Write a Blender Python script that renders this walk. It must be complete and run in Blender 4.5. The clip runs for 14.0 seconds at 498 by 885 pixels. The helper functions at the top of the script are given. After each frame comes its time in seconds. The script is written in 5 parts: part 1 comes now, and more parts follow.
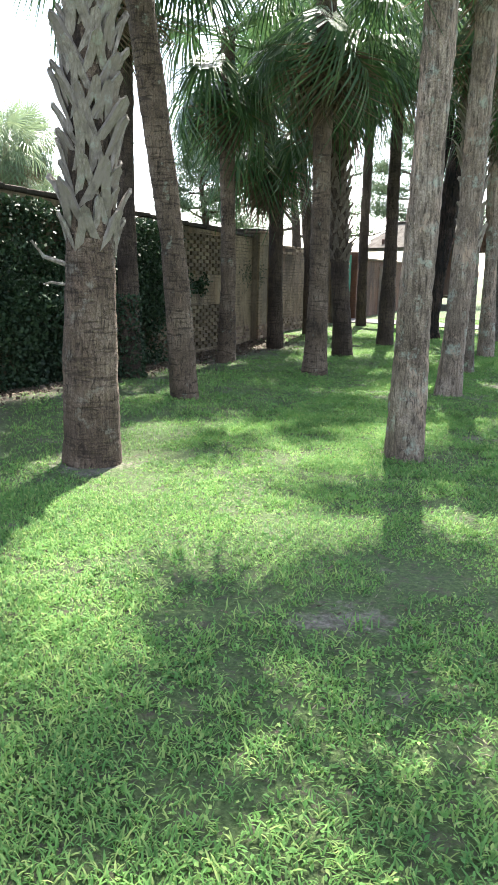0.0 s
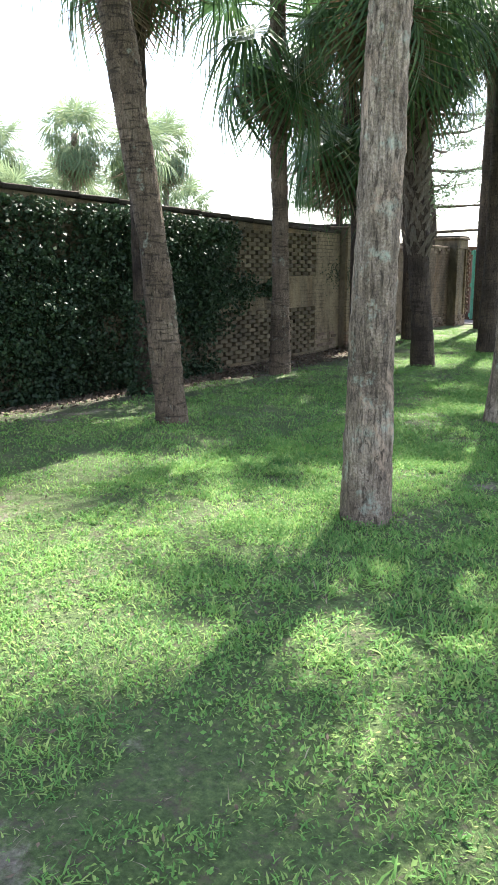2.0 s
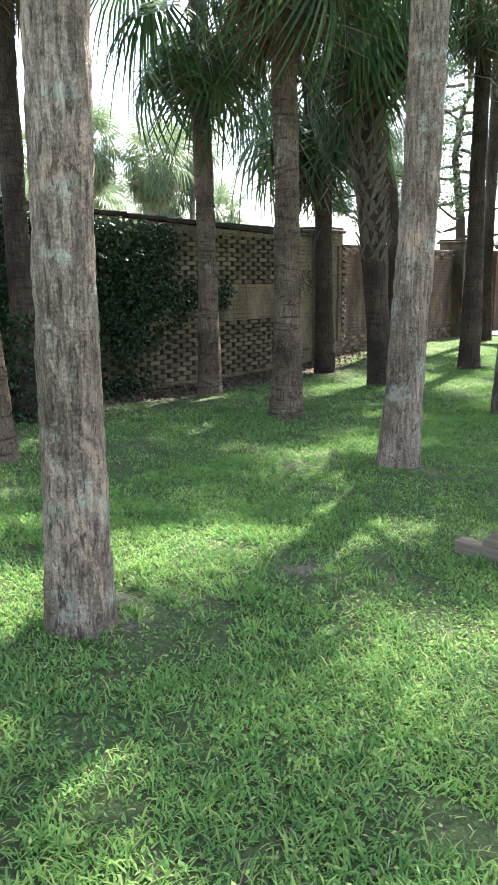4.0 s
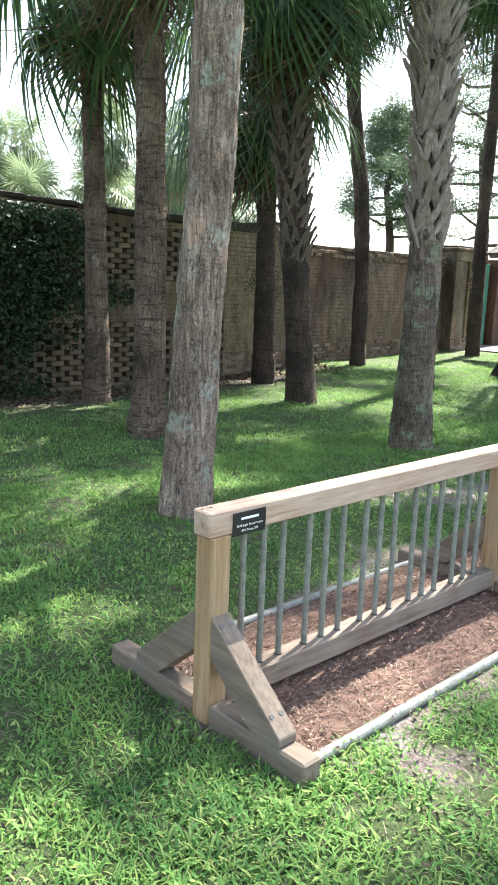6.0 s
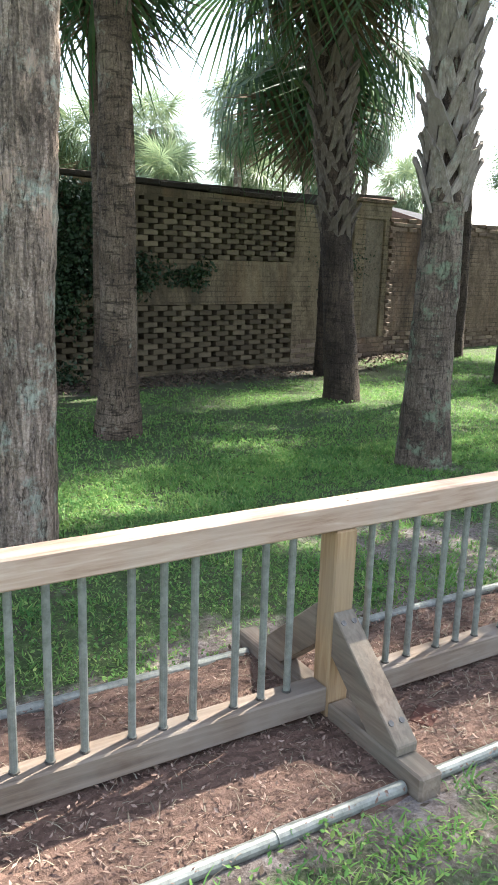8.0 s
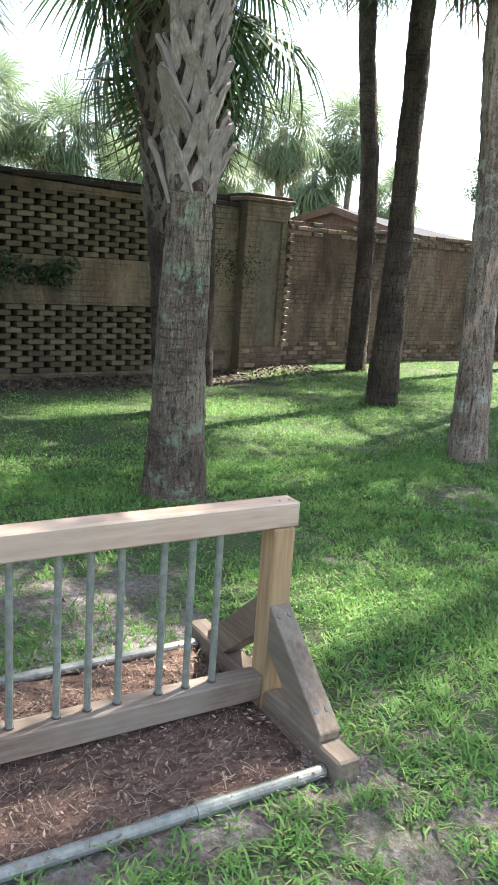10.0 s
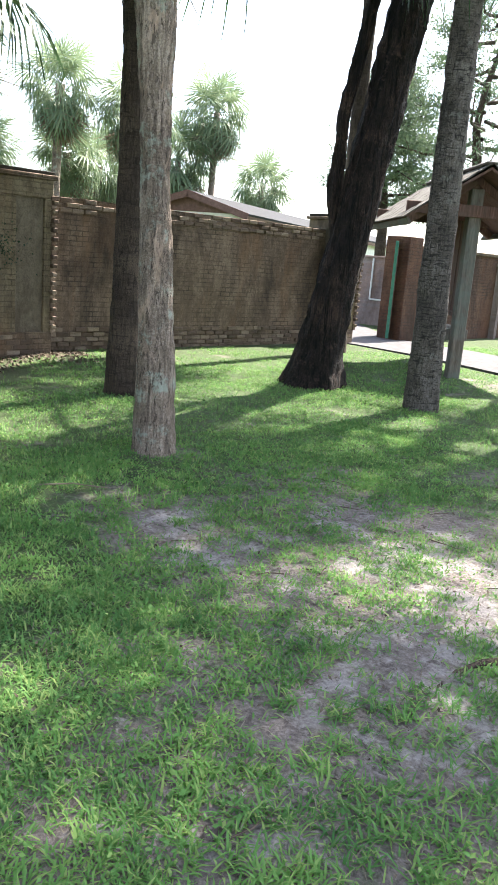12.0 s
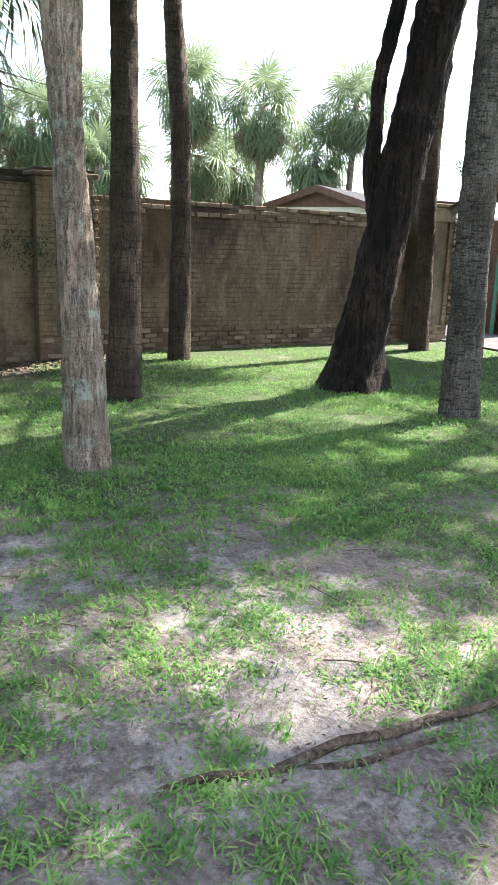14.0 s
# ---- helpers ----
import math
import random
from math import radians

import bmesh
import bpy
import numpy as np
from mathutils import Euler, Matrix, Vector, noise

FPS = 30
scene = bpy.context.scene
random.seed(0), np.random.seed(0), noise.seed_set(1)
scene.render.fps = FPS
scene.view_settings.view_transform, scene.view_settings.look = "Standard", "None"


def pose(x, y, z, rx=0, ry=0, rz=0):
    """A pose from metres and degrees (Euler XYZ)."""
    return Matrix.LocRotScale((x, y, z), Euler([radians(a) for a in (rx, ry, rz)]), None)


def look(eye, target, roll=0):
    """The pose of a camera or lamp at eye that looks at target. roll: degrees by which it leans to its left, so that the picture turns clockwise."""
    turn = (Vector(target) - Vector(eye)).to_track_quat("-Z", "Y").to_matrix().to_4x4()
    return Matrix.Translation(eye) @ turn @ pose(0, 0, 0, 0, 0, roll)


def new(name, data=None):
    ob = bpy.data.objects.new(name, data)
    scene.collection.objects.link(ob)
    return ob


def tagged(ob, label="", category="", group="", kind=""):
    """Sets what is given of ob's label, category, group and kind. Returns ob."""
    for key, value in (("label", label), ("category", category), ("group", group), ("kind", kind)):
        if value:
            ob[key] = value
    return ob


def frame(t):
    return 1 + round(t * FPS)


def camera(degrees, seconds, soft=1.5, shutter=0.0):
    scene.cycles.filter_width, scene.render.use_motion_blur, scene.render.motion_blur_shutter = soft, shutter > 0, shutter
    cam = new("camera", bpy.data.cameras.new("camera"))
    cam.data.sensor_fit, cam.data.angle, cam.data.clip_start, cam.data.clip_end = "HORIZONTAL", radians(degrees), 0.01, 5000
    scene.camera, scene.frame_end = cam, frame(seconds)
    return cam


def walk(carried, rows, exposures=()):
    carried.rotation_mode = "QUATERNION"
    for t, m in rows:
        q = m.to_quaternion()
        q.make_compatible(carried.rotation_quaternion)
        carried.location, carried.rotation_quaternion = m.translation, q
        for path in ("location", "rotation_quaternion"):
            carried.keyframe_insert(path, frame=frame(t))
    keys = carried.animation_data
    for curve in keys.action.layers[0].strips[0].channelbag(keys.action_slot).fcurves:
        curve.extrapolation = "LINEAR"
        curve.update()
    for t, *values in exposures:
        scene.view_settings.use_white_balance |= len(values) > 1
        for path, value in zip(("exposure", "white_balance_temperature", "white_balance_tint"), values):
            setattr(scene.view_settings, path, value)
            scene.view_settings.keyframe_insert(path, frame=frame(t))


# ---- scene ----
cam = camera(35.0, 14.0)
METRES, EYE, TILT, LEAN, TURN = 15.57, 1.6, 0.0, 0.0, 28.0
ROWS = [
    (0.0, 0.0, 0.0, 0.0, 0.28, -12.17, -1.29),
    (0.5, 0.0273, 0.0241, 0.0018, 5.51, -11.33, -2.44),
    (1.0, 0.0546, 0.0527, 0.0027, 6.98, -10.97, -1.61),
    (1.5, 0.0837, 0.0811, 0.0018, 8.31, -12.23, -0.68),
    (2.0, 0.1069, 0.1152, 0.0007, 11.72, -12.21, 0.12),
    (4.5, 0.2265, 0.2713, -0.0, 16.06, -11.99, 0.28),
    (5.0, 0.2511, 0.3036, 0.0004, 16.28, -12.85, -0.62),
    (5.5, 0.2719, 0.3359, 0.0001, 17.34, -12.3, -0.92),
    (6.0, 0.2942, 0.363, -0.0006, 19.12, -11.62, -2.15),
    (6.5, 0.3123, 0.3925, -0.0011, 21.69, -11.04, -2.73),
    (7.0, 0.3316, 0.4207, -0.0008, 24.04, -10.75, -2.39),
    (7.5, 0.3451, 0.4516, -0.0012, 30.04, -11.65, -2.17),
    (8.0, 0.3579, 0.4841, -0.001, 31.16, -13.2, -1.8),
    (10.5, 0.4585, 0.6198, 0.003, 31.88, -12.08, -4.59),
    (11.0, 0.4821, 0.6431, 0.0052, 31.35, -10.43, -3.99),
    (11.5, 0.501, 0.6703, 0.0049, 27.24, -11.05, -3.72),
    (12.0, 0.5234, 0.693, 0.0036, 24.51, -13.2, -4.41),
    (12.5, 0.5459, 0.717, 0.0048, 27.26, -13.17, -4.97),
    (13.0, 0.5645, 0.7435, 0.0059, 27.19, -13.74, -4.2),
    (13.5, 0.5835, 0.7664, 0.0066, 31.37, -13.87, -3.37),
    (14.0, 0.5944, 0.7947, 0.0053, 36.19, -13.97, -2.12),
]
walk(cam, [(t, pose(0, 0, EYE, TILT, LEAN, TURN) @ pose(METRES * x, METRES * y, METRES * z, 90 + pitch, roll, yaw)) for t, x, y, z, yaw, pitch, roll in ROWS],
     exposures=((0.0, 2.5), (2.0, 2.55), (4.5, 2.62), (5.5, 2.6), (7.0, 2.5), (8.0, 2.44), (10.5, 2.5), (11.5, 2.5), (13.0, 2.4), (14.0, 2.46)))

# ---- world and sun ----
SUN_AZ = radians(-16.0)
SUN_EL = radians(53.5)
world = bpy.data.worlds.new("world")
scene.world = world
world.use_nodes = True
wn, wl = world.node_tree.nodes, world.node_tree.links
sky = wn.new("ShaderNodeTexSky")
sky.sky_type, sky.sun_disc = "NISHITA", False
sky.sun_elevation, sky.sun_rotation = SUN_EL, SUN_AZ
sky.air_density, sky.dust_density, sky.ozone_density = 1.0, 1.2, 1.0
haze = wn.new("ShaderNodeHueSaturation")
haze.inputs["Saturation"].default_value = 0.7
wl.new(sky.outputs["Color"], haze.inputs["Color"])
wl.new(haze.outputs["Color"], wn["Background"].inputs["Color"])
wn["Background"].inputs["Strength"].default_value = 0.12
sun_dir = Vector((math.sin(SUN_AZ) * math.cos(SUN_EL), math.cos(SUN_AZ) * math.cos(SUN_EL), math.sin(SUN_EL)))
sun = new("sun", bpy.data.lights.new("sun", "SUN"))
sun.data.energy, sun.data.angle, sun.data.color = 5.0, radians(0.6), (1.0, 0.95, 0.86)
sun.matrix_world = look(sun_dir * 60, (0, 0, 0))


# ---- materials ----
class Nodes:
    """A node material in the making."""

    def __init__(self, name, rough=0.85):
        self.mat = bpy.data.materials.new(name)
        self.mat.use_nodes = True
        self.tree = self.mat.node_tree
        self.bsdf = self.tree.nodes["Principled BSDF"]
        self.bsdf.inputs["Roughness"].default_value = rough
        self.bsdf.inputs["Specular IOR Level"].default_value = 0.3
        self.where = self.tree.nodes.new("ShaderNodeTexCoord").outputs["Object"]

    def link(self, a, b):
        self.tree.links.new(a, b)

    def world_place(self):
        self.where = self.tree.nodes.new("ShaderNodeNewGeometry").outputs["Position"]

    def scaled(self, sx, sy, sz):
        n = self.tree.nodes.new("ShaderNodeMapping")
        n.inputs["Scale"].default_value = (sx, sy, sz)
        self.link(self.where, n.inputs["Vector"])
        return n.outputs["Vector"]

    def noise(self, scale, detail=4.0, rough=0.6, vector=None, distortion=0.0):
        n = self.tree.nodes.new("ShaderNodeTexNoise")
        n.inputs["Scale"].default_value, n.inputs["Detail"].default_value = scale, detail
        n.inputs["Roughness"].default_value, n.inputs["Distortion"].default_value = rough, distortion
        self.link(vector or self.where, n.inputs["Vector"])
        return n.outputs["Fac"]

    def voronoi(self, scale, vector=None, feature="F1", out="Distance"):
        n = self.tree.nodes.new("ShaderNodeTexVoronoi")
        n.feature = feature
        n.inputs["Scale"].default_value = scale
        self.link(vector or self.where, n.inputs["Vector"])
        return n.outputs[out]

    def ramp(self, value, *stops):
        n = self.tree.nodes.new("ShaderNodeValToRGB")
        el = n.color_ramp.elements
        while len(el) < len(stops):
            el.new(0.5)
        for e, (at, c) in zip(el, stops):
            e.position = at
            e.color = (*c, 1) if isinstance(c, tuple) else (c, c, c, 1)
        self.link(value, n.inputs["Fac"])
        return n.outputs["Color"]

    def mix(self, fac, a, b, how="MIX"):
        n = self.tree.nodes.new("ShaderNodeMix")
        n.data_type, n.blend_type = "RGBA", how
        for sock, v in ((n.inputs["Factor"], fac), (n.inputs["A"], a), (n.inputs["B"], b)):
            if isinstance(v, bpy.types.NodeSocket):
                self.link(v, sock)
            elif isinstance(v, tuple):
                sock.default_value = (*v, 1)
            elif sock.type == "RGBA":
                sock.default_value = (v, v, v, 1)
            else:
                sock.default_value = v
        return n.outputs["Result"]

    def math(self, op, a, b=0.0):
        n = self.tree.nodes.new("ShaderNodeMath")
        n.operation = op
        for sock, v in ((n.inputs[0], a), (n.inputs[1], b)):
            if isinstance(v, bpy.types.NodeSocket):
                self.link(v, sock)
            else:
                sock.default_value = v
        return n.outputs[0]

    def chance(self, island=False):
        if island:
            return self.tree.nodes.new("ShaderNodeNewGeometry").outputs["Random Per Island"]
        return self.tree.nodes.new("ShaderNodeObjectInfo").outputs["Random"]

    def colour(self, c):
        self.link(c, self.bsdf.inputs["Base Color"])

    def bump(self, height, strength=0.5, distance=0.01):
        n = self.tree.nodes.new("ShaderNodeBump")
        n.inputs["Strength"].default_value, n.inputs["Distance"].default_value = strength, distance
        self.link(height, n.inputs["Height"])
        self.link(n.outputs["Normal"], self.bsdf.inputs["Normal"])

    def set(self, name, value):
        self.bsdf.inputs[name].default_value = value


def bark(name, dark, mid, light, rings=0.5, fissures=0.5, lichen=(0.27, 0.29, 0.23), lichen_at=0.64, deep=0.02, ring_scale=16, fissure_scale=30, patch_at=0.62):
    """Bark with ring scars, upright fissures and lichen blotches."""
    m = Nodes(name, 0.92)
    m.world_place()
    scar = m.noise(ring_scale, 3, 0.6, m.scaled(0.30, 0.30, 1.9), 0.5)
    scar = m.ramp(scar, (0.36, 0.0), (0.46, 1.0))
    fibre = m.noise(fissure_scale, 4, 0.7, m.scaled(1.5, 1.5, 0.13), 0.3)
    fibre_line = m.ramp(fibre, (0.36, 0.0), (0.55, 1.0))
    grain = m.noise(70, 4, 0.7)
    big = m.noise(2.2, 4, 0.6)
    tone = m.math("ADD", m.math("MULTIPLY", grain, 0.5), m.math("MULTIPLY", big, 0.5))
    c = m.ramp(tone, (0.38, dark), (0.5, mid), (0.62, light))
    c = m.mix(m.math("MULTIPLY", m.math("SUBTRACT", 1.0, scar), rings), c, tuple(v * 0.6 for v in dark))
    c = m.mix(m.math("MULTIPLY", m.math("SUBTRACT", 1.0, fibre_line), fissures), c, tuple(v * 0.45 for v in dark))
    c = m.mix(m.ramp(m.noise(4.2, 5, 0.75), (lichen_at - 0.04, 0.0), (lichen_at + 0.06, 0.8)), c, lichen)
    c = m.mix(m.ramp(m.noise(3.1, 6, 0.8, m.scaled(1, 1, 0.45), 0.6), (patch_at, 0.0), (patch_at + 0.08, 0.68)), c, (light[0] * 1.15, light[1] * 1.02, light[2] * 0.95))
    flake = m.ramp(m.noise(34, 5, 0.75, m.scaled(1.0, 1.0, 0.28), 0.8), (0.54, 0.0), (0.63, 0.8))
    c = m.mix(flake, c, tuple(v * 0.4 for v in dark))
    m.colour(c)
    m.bump(m.math("ADD", m.math("MULTIPLY", fibre_line, fissures), m.math("ADD", m.math("MULTIPLY", scar, rings), m.math("SUBTRACT", m.math("MULTIPLY", grain, 0.35), m.math("MULTIPLY", flake, 0.35)))), 1.0, deep)
    return m.mat


M = {}
M["palm_bark"] = bark("palm_bark", (0.064, 0.044, 0.031), (0.142, 0.10, 0.071), (0.232, 0.174, 0.127), 0.7, 0.4)
M["grey_bark"] = bark("grey_bark", (0.12, 0.087, 0.066), (0.26, 0.195, 0.15), (0.43, 0.34, 0.275), 0.15, 0.6, (0.36, 0.39, 0.32), 0.58, 0.02, 16, 30, 0.54)
M["ring_bark"] = bark("ring_bark", (0.082, 0.06, 0.045), (0.17, 0.128, 0.096), (0.265, 0.212, 0.165), 0.5, 0.55, (0.22, 0.27, 0.18), 0.57)
M["brown_ring"] = bark("brown_ring", (0.072, 0.047, 0.034), (0.15, 0.102, 0.073), (0.245, 0.18, 0.134), 0.6, 0.45, (0.24, 0.21, 0.17), 0.62)
M["dark_bark"] = bark("dark_bark", (0.035, 0.024, 0.018), (0.075, 0.052, 0.038), (0.125, 0.09, 0.066), 0.55, 0.55, (0.13, 0.105, 0.08), 0.72)
M["rough_bark"] = bark("rough_bark", (0.06, 0.05, 0.042), (0.115, 0.095, 0.08), (0.21, 0.185, 0.16), 0.9, 0.45, (0.2, 0.19, 0.165), 0.62, 0.02, 30)
M["charred_bark"] = bark("charred_bark", (0.014, 0.010, 0.009), (0.034, 0.022, 0.018), (0.105, 0.064, 0.048), 0.1, 1.0, (0.12, 0.07, 0.052), 0.62, 0.09, 16, 13)



def boot_mat(name, dark, mid, light, moss):
    m = Nodes(name, 0.88)
    f = m.noise(40, 4, 0.65, m.scaled(1.0, 1.0, 0.14))
    c = m.ramp(f, (0.3, dark), (0.52, mid), (0.72, light))
    c = m.mix(m.ramp(m.chance(), (0.0, 0.1), (1.0, 0.9)), c, tuple((a + b) / 2 for a, b in zip(dark, mid)))
    m.world_place()
    c = m.mix(m.ramp(m.noise(9, 4, 0.7), (0.56, 0.0), (0.68, 0.65)), c, moss)
    c = m.mix(m.ramp(m.noise(5, 4, 0.7), (0.54, 0.0), (0.7, 0.6)), c, tuple(v * 0.6 for v in dark))
    m.colour(c)
    m.bump(f, 0.9, 0.015)
    return m.mat


M["boot"] = boot_mat("boot", (0.10, 0.08, 0.064), (0.25, 0.21, 0.175), (0.42, 0.37, 0.32), (0.27, 0.28, 0.235))
M["old_boot"] = boot_mat("old_boot", (0.06, 0.046, 0.036), (0.14, 0.11, 0.086), (0.24, 0.2, 0.16), (0.15, 0.14, 0.11))



M["fibre"] = bark("fibre", (0.03, 0.02, 0.014), (0.075, 0.05, 0.035), (0.14, 0.10, 0.07), 0.3, 0.8, (0.10, 0.08, 0.06), 0.66, 0.02, 16, 24)


def leaf(name, dark, light, tip, rough=0.45, through_light=0.25):
    m = Nodes(name, rough)
    m.world_place()
    r = m.noise(2.3, 4, 0.7)
    c = m.ramp(r, (0.3, dark), (0.65, light))
    c = m.mix(m.ramp(m.chance(True), (0.55, 0.0), (1.0, 0.7)), c, tip)
    m.colour(c)
    out = m.tree.nodes["Material Output"]
    t = m.tree.nodes.new("ShaderNodeBsdfTranslucent")
    m.link(m.mix(0.5, c, light, "MIX"), t.inputs["Color"])
    s = m.tree.nodes.new("ShaderNodeMixShader")
    s.inputs[0].default_value = through_light
    m.link(m.bsdf.outputs[0], s.inputs[1])
    m.link(t.outputs[0], s.inputs[2])
    m.link(s.outputs[0], out.inputs["Surface"])
    return m.mat


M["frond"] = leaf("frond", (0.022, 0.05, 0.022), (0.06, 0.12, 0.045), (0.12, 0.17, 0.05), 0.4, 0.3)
# fronds beyond the wall are paled: haze and sun are put into their colour
M["hazed_frond"] = leaf("hazed_frond", (0.085, 0.125, 0.072), (0.19, 0.25, 0.14), (0.33, 0.36, 0.20), 0.45, 0.4)
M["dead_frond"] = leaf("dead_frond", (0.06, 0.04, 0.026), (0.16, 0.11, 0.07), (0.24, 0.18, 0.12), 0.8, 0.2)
M["hazed_dead_frond"] = leaf("hazed_dead_frond", (0.14, 0.10, 0.075), (0.26, 0.19, 0.13), (0.34, 0.27, 0.19), 0.8, 0.2)
M["ivy"] = leaf("ivy", (0.010, 0.022, 0.012), (0.028, 0.055, 0.024), (0.05, 0.085, 0.035), 0.55, 0.12)
M["needles"] = leaf("needles", (0.045, 0.075, 0.04), (0.11, 0.16, 0.085), (0.18, 0.23, 0.12), 0.6, 0.3)
M["grass"] = leaf("grass", (0.05, 0.145, 0.042), (0.165, 0.32, 0.08), (0.36, 0.42, 0.14), 0.8, 0.36)
M["dry_grass"] = leaf("dry_grass", (0.13, 0.105, 0.075), (0.25, 0.21, 0.155), (0.34, 0.3, 0.23), 0.8, 0.2)

m = Nodes("ground", 0.95)
m.world_place()
fine = m.noise(38, 6, 0.75)
mid_n = m.noise(4.6, 6, 0.75)
soil = m.ramp(fine, (0.3, (0.092, 0.07, 0.06)), (0.52, (0.20, 0.163, 0.146)), (0.72, (0.325, 0.28, 0.257)))
turf = m.ramp(fine, (0.3, (0.022, 0.034, 0.013)), (0.55, (0.07, 0.11, 0.035)), (0.75, (0.15, 0.185, 0.075)))
geo = m.tree.nodes.new("ShaderNodeSeparateXYZ")
m.link(m.where, geo.inputs[0])
wear = m.tree.nodes.new("ShaderNodeAttribute")
wear.attribute_name = "wear"
patch = m.math("ADD", m.math("ADD", m.math("MULTIPLY", mid_n, 0.7), m.math("MULTIPLY", m.noise(17, 5, 0.75), 0.2)), wear.outputs["Fac"])
c = m.mix(m.ramp(patch, (0.62, 0.0), (0.78, 1.0)), turf, soil)
sand = m.ramp(fine, (0.3, (0.19, 0.163, 0.15)), (0.52, (0.34, 0.298, 0.28)), (0.75, (0.46, 0.415, 0.395)))
c = m.mix(m.ramp(m.math("ADD", m.math("MULTIPLY", m.noise(3.4, 6, 0.78), 1.0), m.math("MULTIPLY", wear.outputs["Fac"], 0.75)), (0.80, 0.0), (0.90, 1.0)), c, sand)
c = m.mix(m.ramp(m.noise(11, 6, 0.8, None, 0.6), (0.52, 0.0), (0.62, 0.75)), c, (0.075, 0.056, 0.046))
dark_strip = m.tree.nodes.new("ShaderNodeAttribute")
dark_strip.attribute_name = "dark_strip"
c = m.mix(m.math("MULTIPLY", dark_strip.outputs["Fac"], 0.9), c, m.ramp(fine, (0.3, (0.016, 0.012, 0.010)), (0.6, (0.042, 0.032, 0.025)), (0.8, (0.09, 0.07, 0.055))))
m.colour(c)
m.bump(m.math("ADD", fine, m.math("MULTIPLY", mid_n, 1.5)), 0.9, 0.03)
M["ground"] = m.mat

m = Nodes("mulch", 0.95)
m.world_place()
v = m.voronoi(55, m.scaled(1.0, 0.45, 1.0), "F1", "Color")
c = m.ramp(m.noise(46, 5, 0.8), (0.3, (0.05, 0.03, 0.024)), (0.5, (0.12, 0.075, 0.057)), (0.72, (0.225, 0.152, 0.12)))
c = m.mix(0.35, c, m.ramp(v, (0.2, (0.08, 0.045, 0.034)), (0.8, (0.33, 0.2, 0.15))))
m.colour(c)
m.bump(m.noise(46, 5, 0.8), 1.0, 0.02)
M["mulch"] = m.mat

m = Nodes("chips", 0.95)
m.colour(m.ramp(m.chance(True), (0.0, (0.12, 0.075, 0.058)), (0.5, (0.2, 0.13, 0.10)), (1.0, (0.33, 0.24, 0.19))))
M["chips"] = m.mat


def masonry(name, tints, grout, stain, bricks=True):
    m = Nodes(name, 0.92)
    g = m.noise(26, 6, 0.75)
    big = m.noise(0.9, 5, 0.65)
    c = m.ramp(m.math("ADD", m.math("MULTIPLY", g, 0.6), m.math("MULTIPLY", big, 0.4)), (0.32, tints[0]), (0.5, tints[1]), (0.68, tints[2]))
    h = g
    if bricks:
        b = m.tree.nodes.new("ShaderNodeTexBrick")
        sw = m.tree.nodes.new("ShaderNodeSeparateXYZ")
        cm = m.tree.nodes.new("ShaderNodeCombineXYZ")
        m.link(m.where, sw.inputs[0])
        m.link(sw.outputs["Y"], cm.inputs["X"])
        m.link(m.math("ADD", sw.outputs["Z"], m.math("MULTIPLY", m.noise(1.5, 2), 0.02)), cm.inputs["Y"])
        m.link(cm.outputs[0], b.inputs["Vector"])
        b.inputs["Scale"].default_value = 1.0
        b.inputs["Brick Width"].default_value, b.inputs["Row Height"].default_value = 0.22, 0.0775
        b.inputs["Mortar Size"].default_value = 0.009
        joint = m.math("MULTIPLY", b.outputs["Fac"], m.ramp(m.noise(1.9, 5, 0.75), (0.45, 0.06), (0.65, 0.85)))
        c = m.mix(m.math("MULTIPLY", joint, 0.8), c, grout)
        h = m.math("SUBTRACT", m.math("MULTIPLY", g, 0.7), joint)
    streak = m.noise(1.5, 6, 0.78, m.scaled(1.2, 1.3, 0.36), 0.9)
    c = m.mix(m.math("MULTIPLY", m.ramp(streak, (0.42, 0.0), (0.64, 0.7)), m.ramp(m.noise(0.8, 3, 0.6), (0.35, 0.3), (0.55, 1.0))), c, stain)
    c = m.mix(m.ramp(m.noise(6.5, 5, 0.75), (0.5, 0.0), (0.72, 0.6)), c, tuple(v * 0.45 for v in tints[0]))
    c = m.mix(m.ramp(m.noise(1.3, 4, 0.6), (0.55, 0.0), (0.75, 0.45)), c, tuple(v * 1.2 for v in tints[1]))
    c = m.mix(m.ramp(m.noise(0.8, 6, 0.75, m.scaled(1, 1, 0.45), 0.4), (0.44, 0.0), (0.62, 0.7)), c, tuple(v * 0.6 for v in stain))
    c = m.mix(m.ramp(m.noise(0.9, 5, 0.7, m.scaled(1, 1.3, 0.35), 0.3), (0.52, 0.0), (0.68, 0.45)), c, (tints[1][0] * 1.05, tints[1][1] * 0.82, tints[1][2] * 0.62))
    if bricks:
        c = m.mix(m.math("MULTIPLY", joint, 0.35), c, tuple(v * 0.5 for v in grout))
    m.colour(c)
    m.bump(h, 0.9, 0.035)
    return m.mat


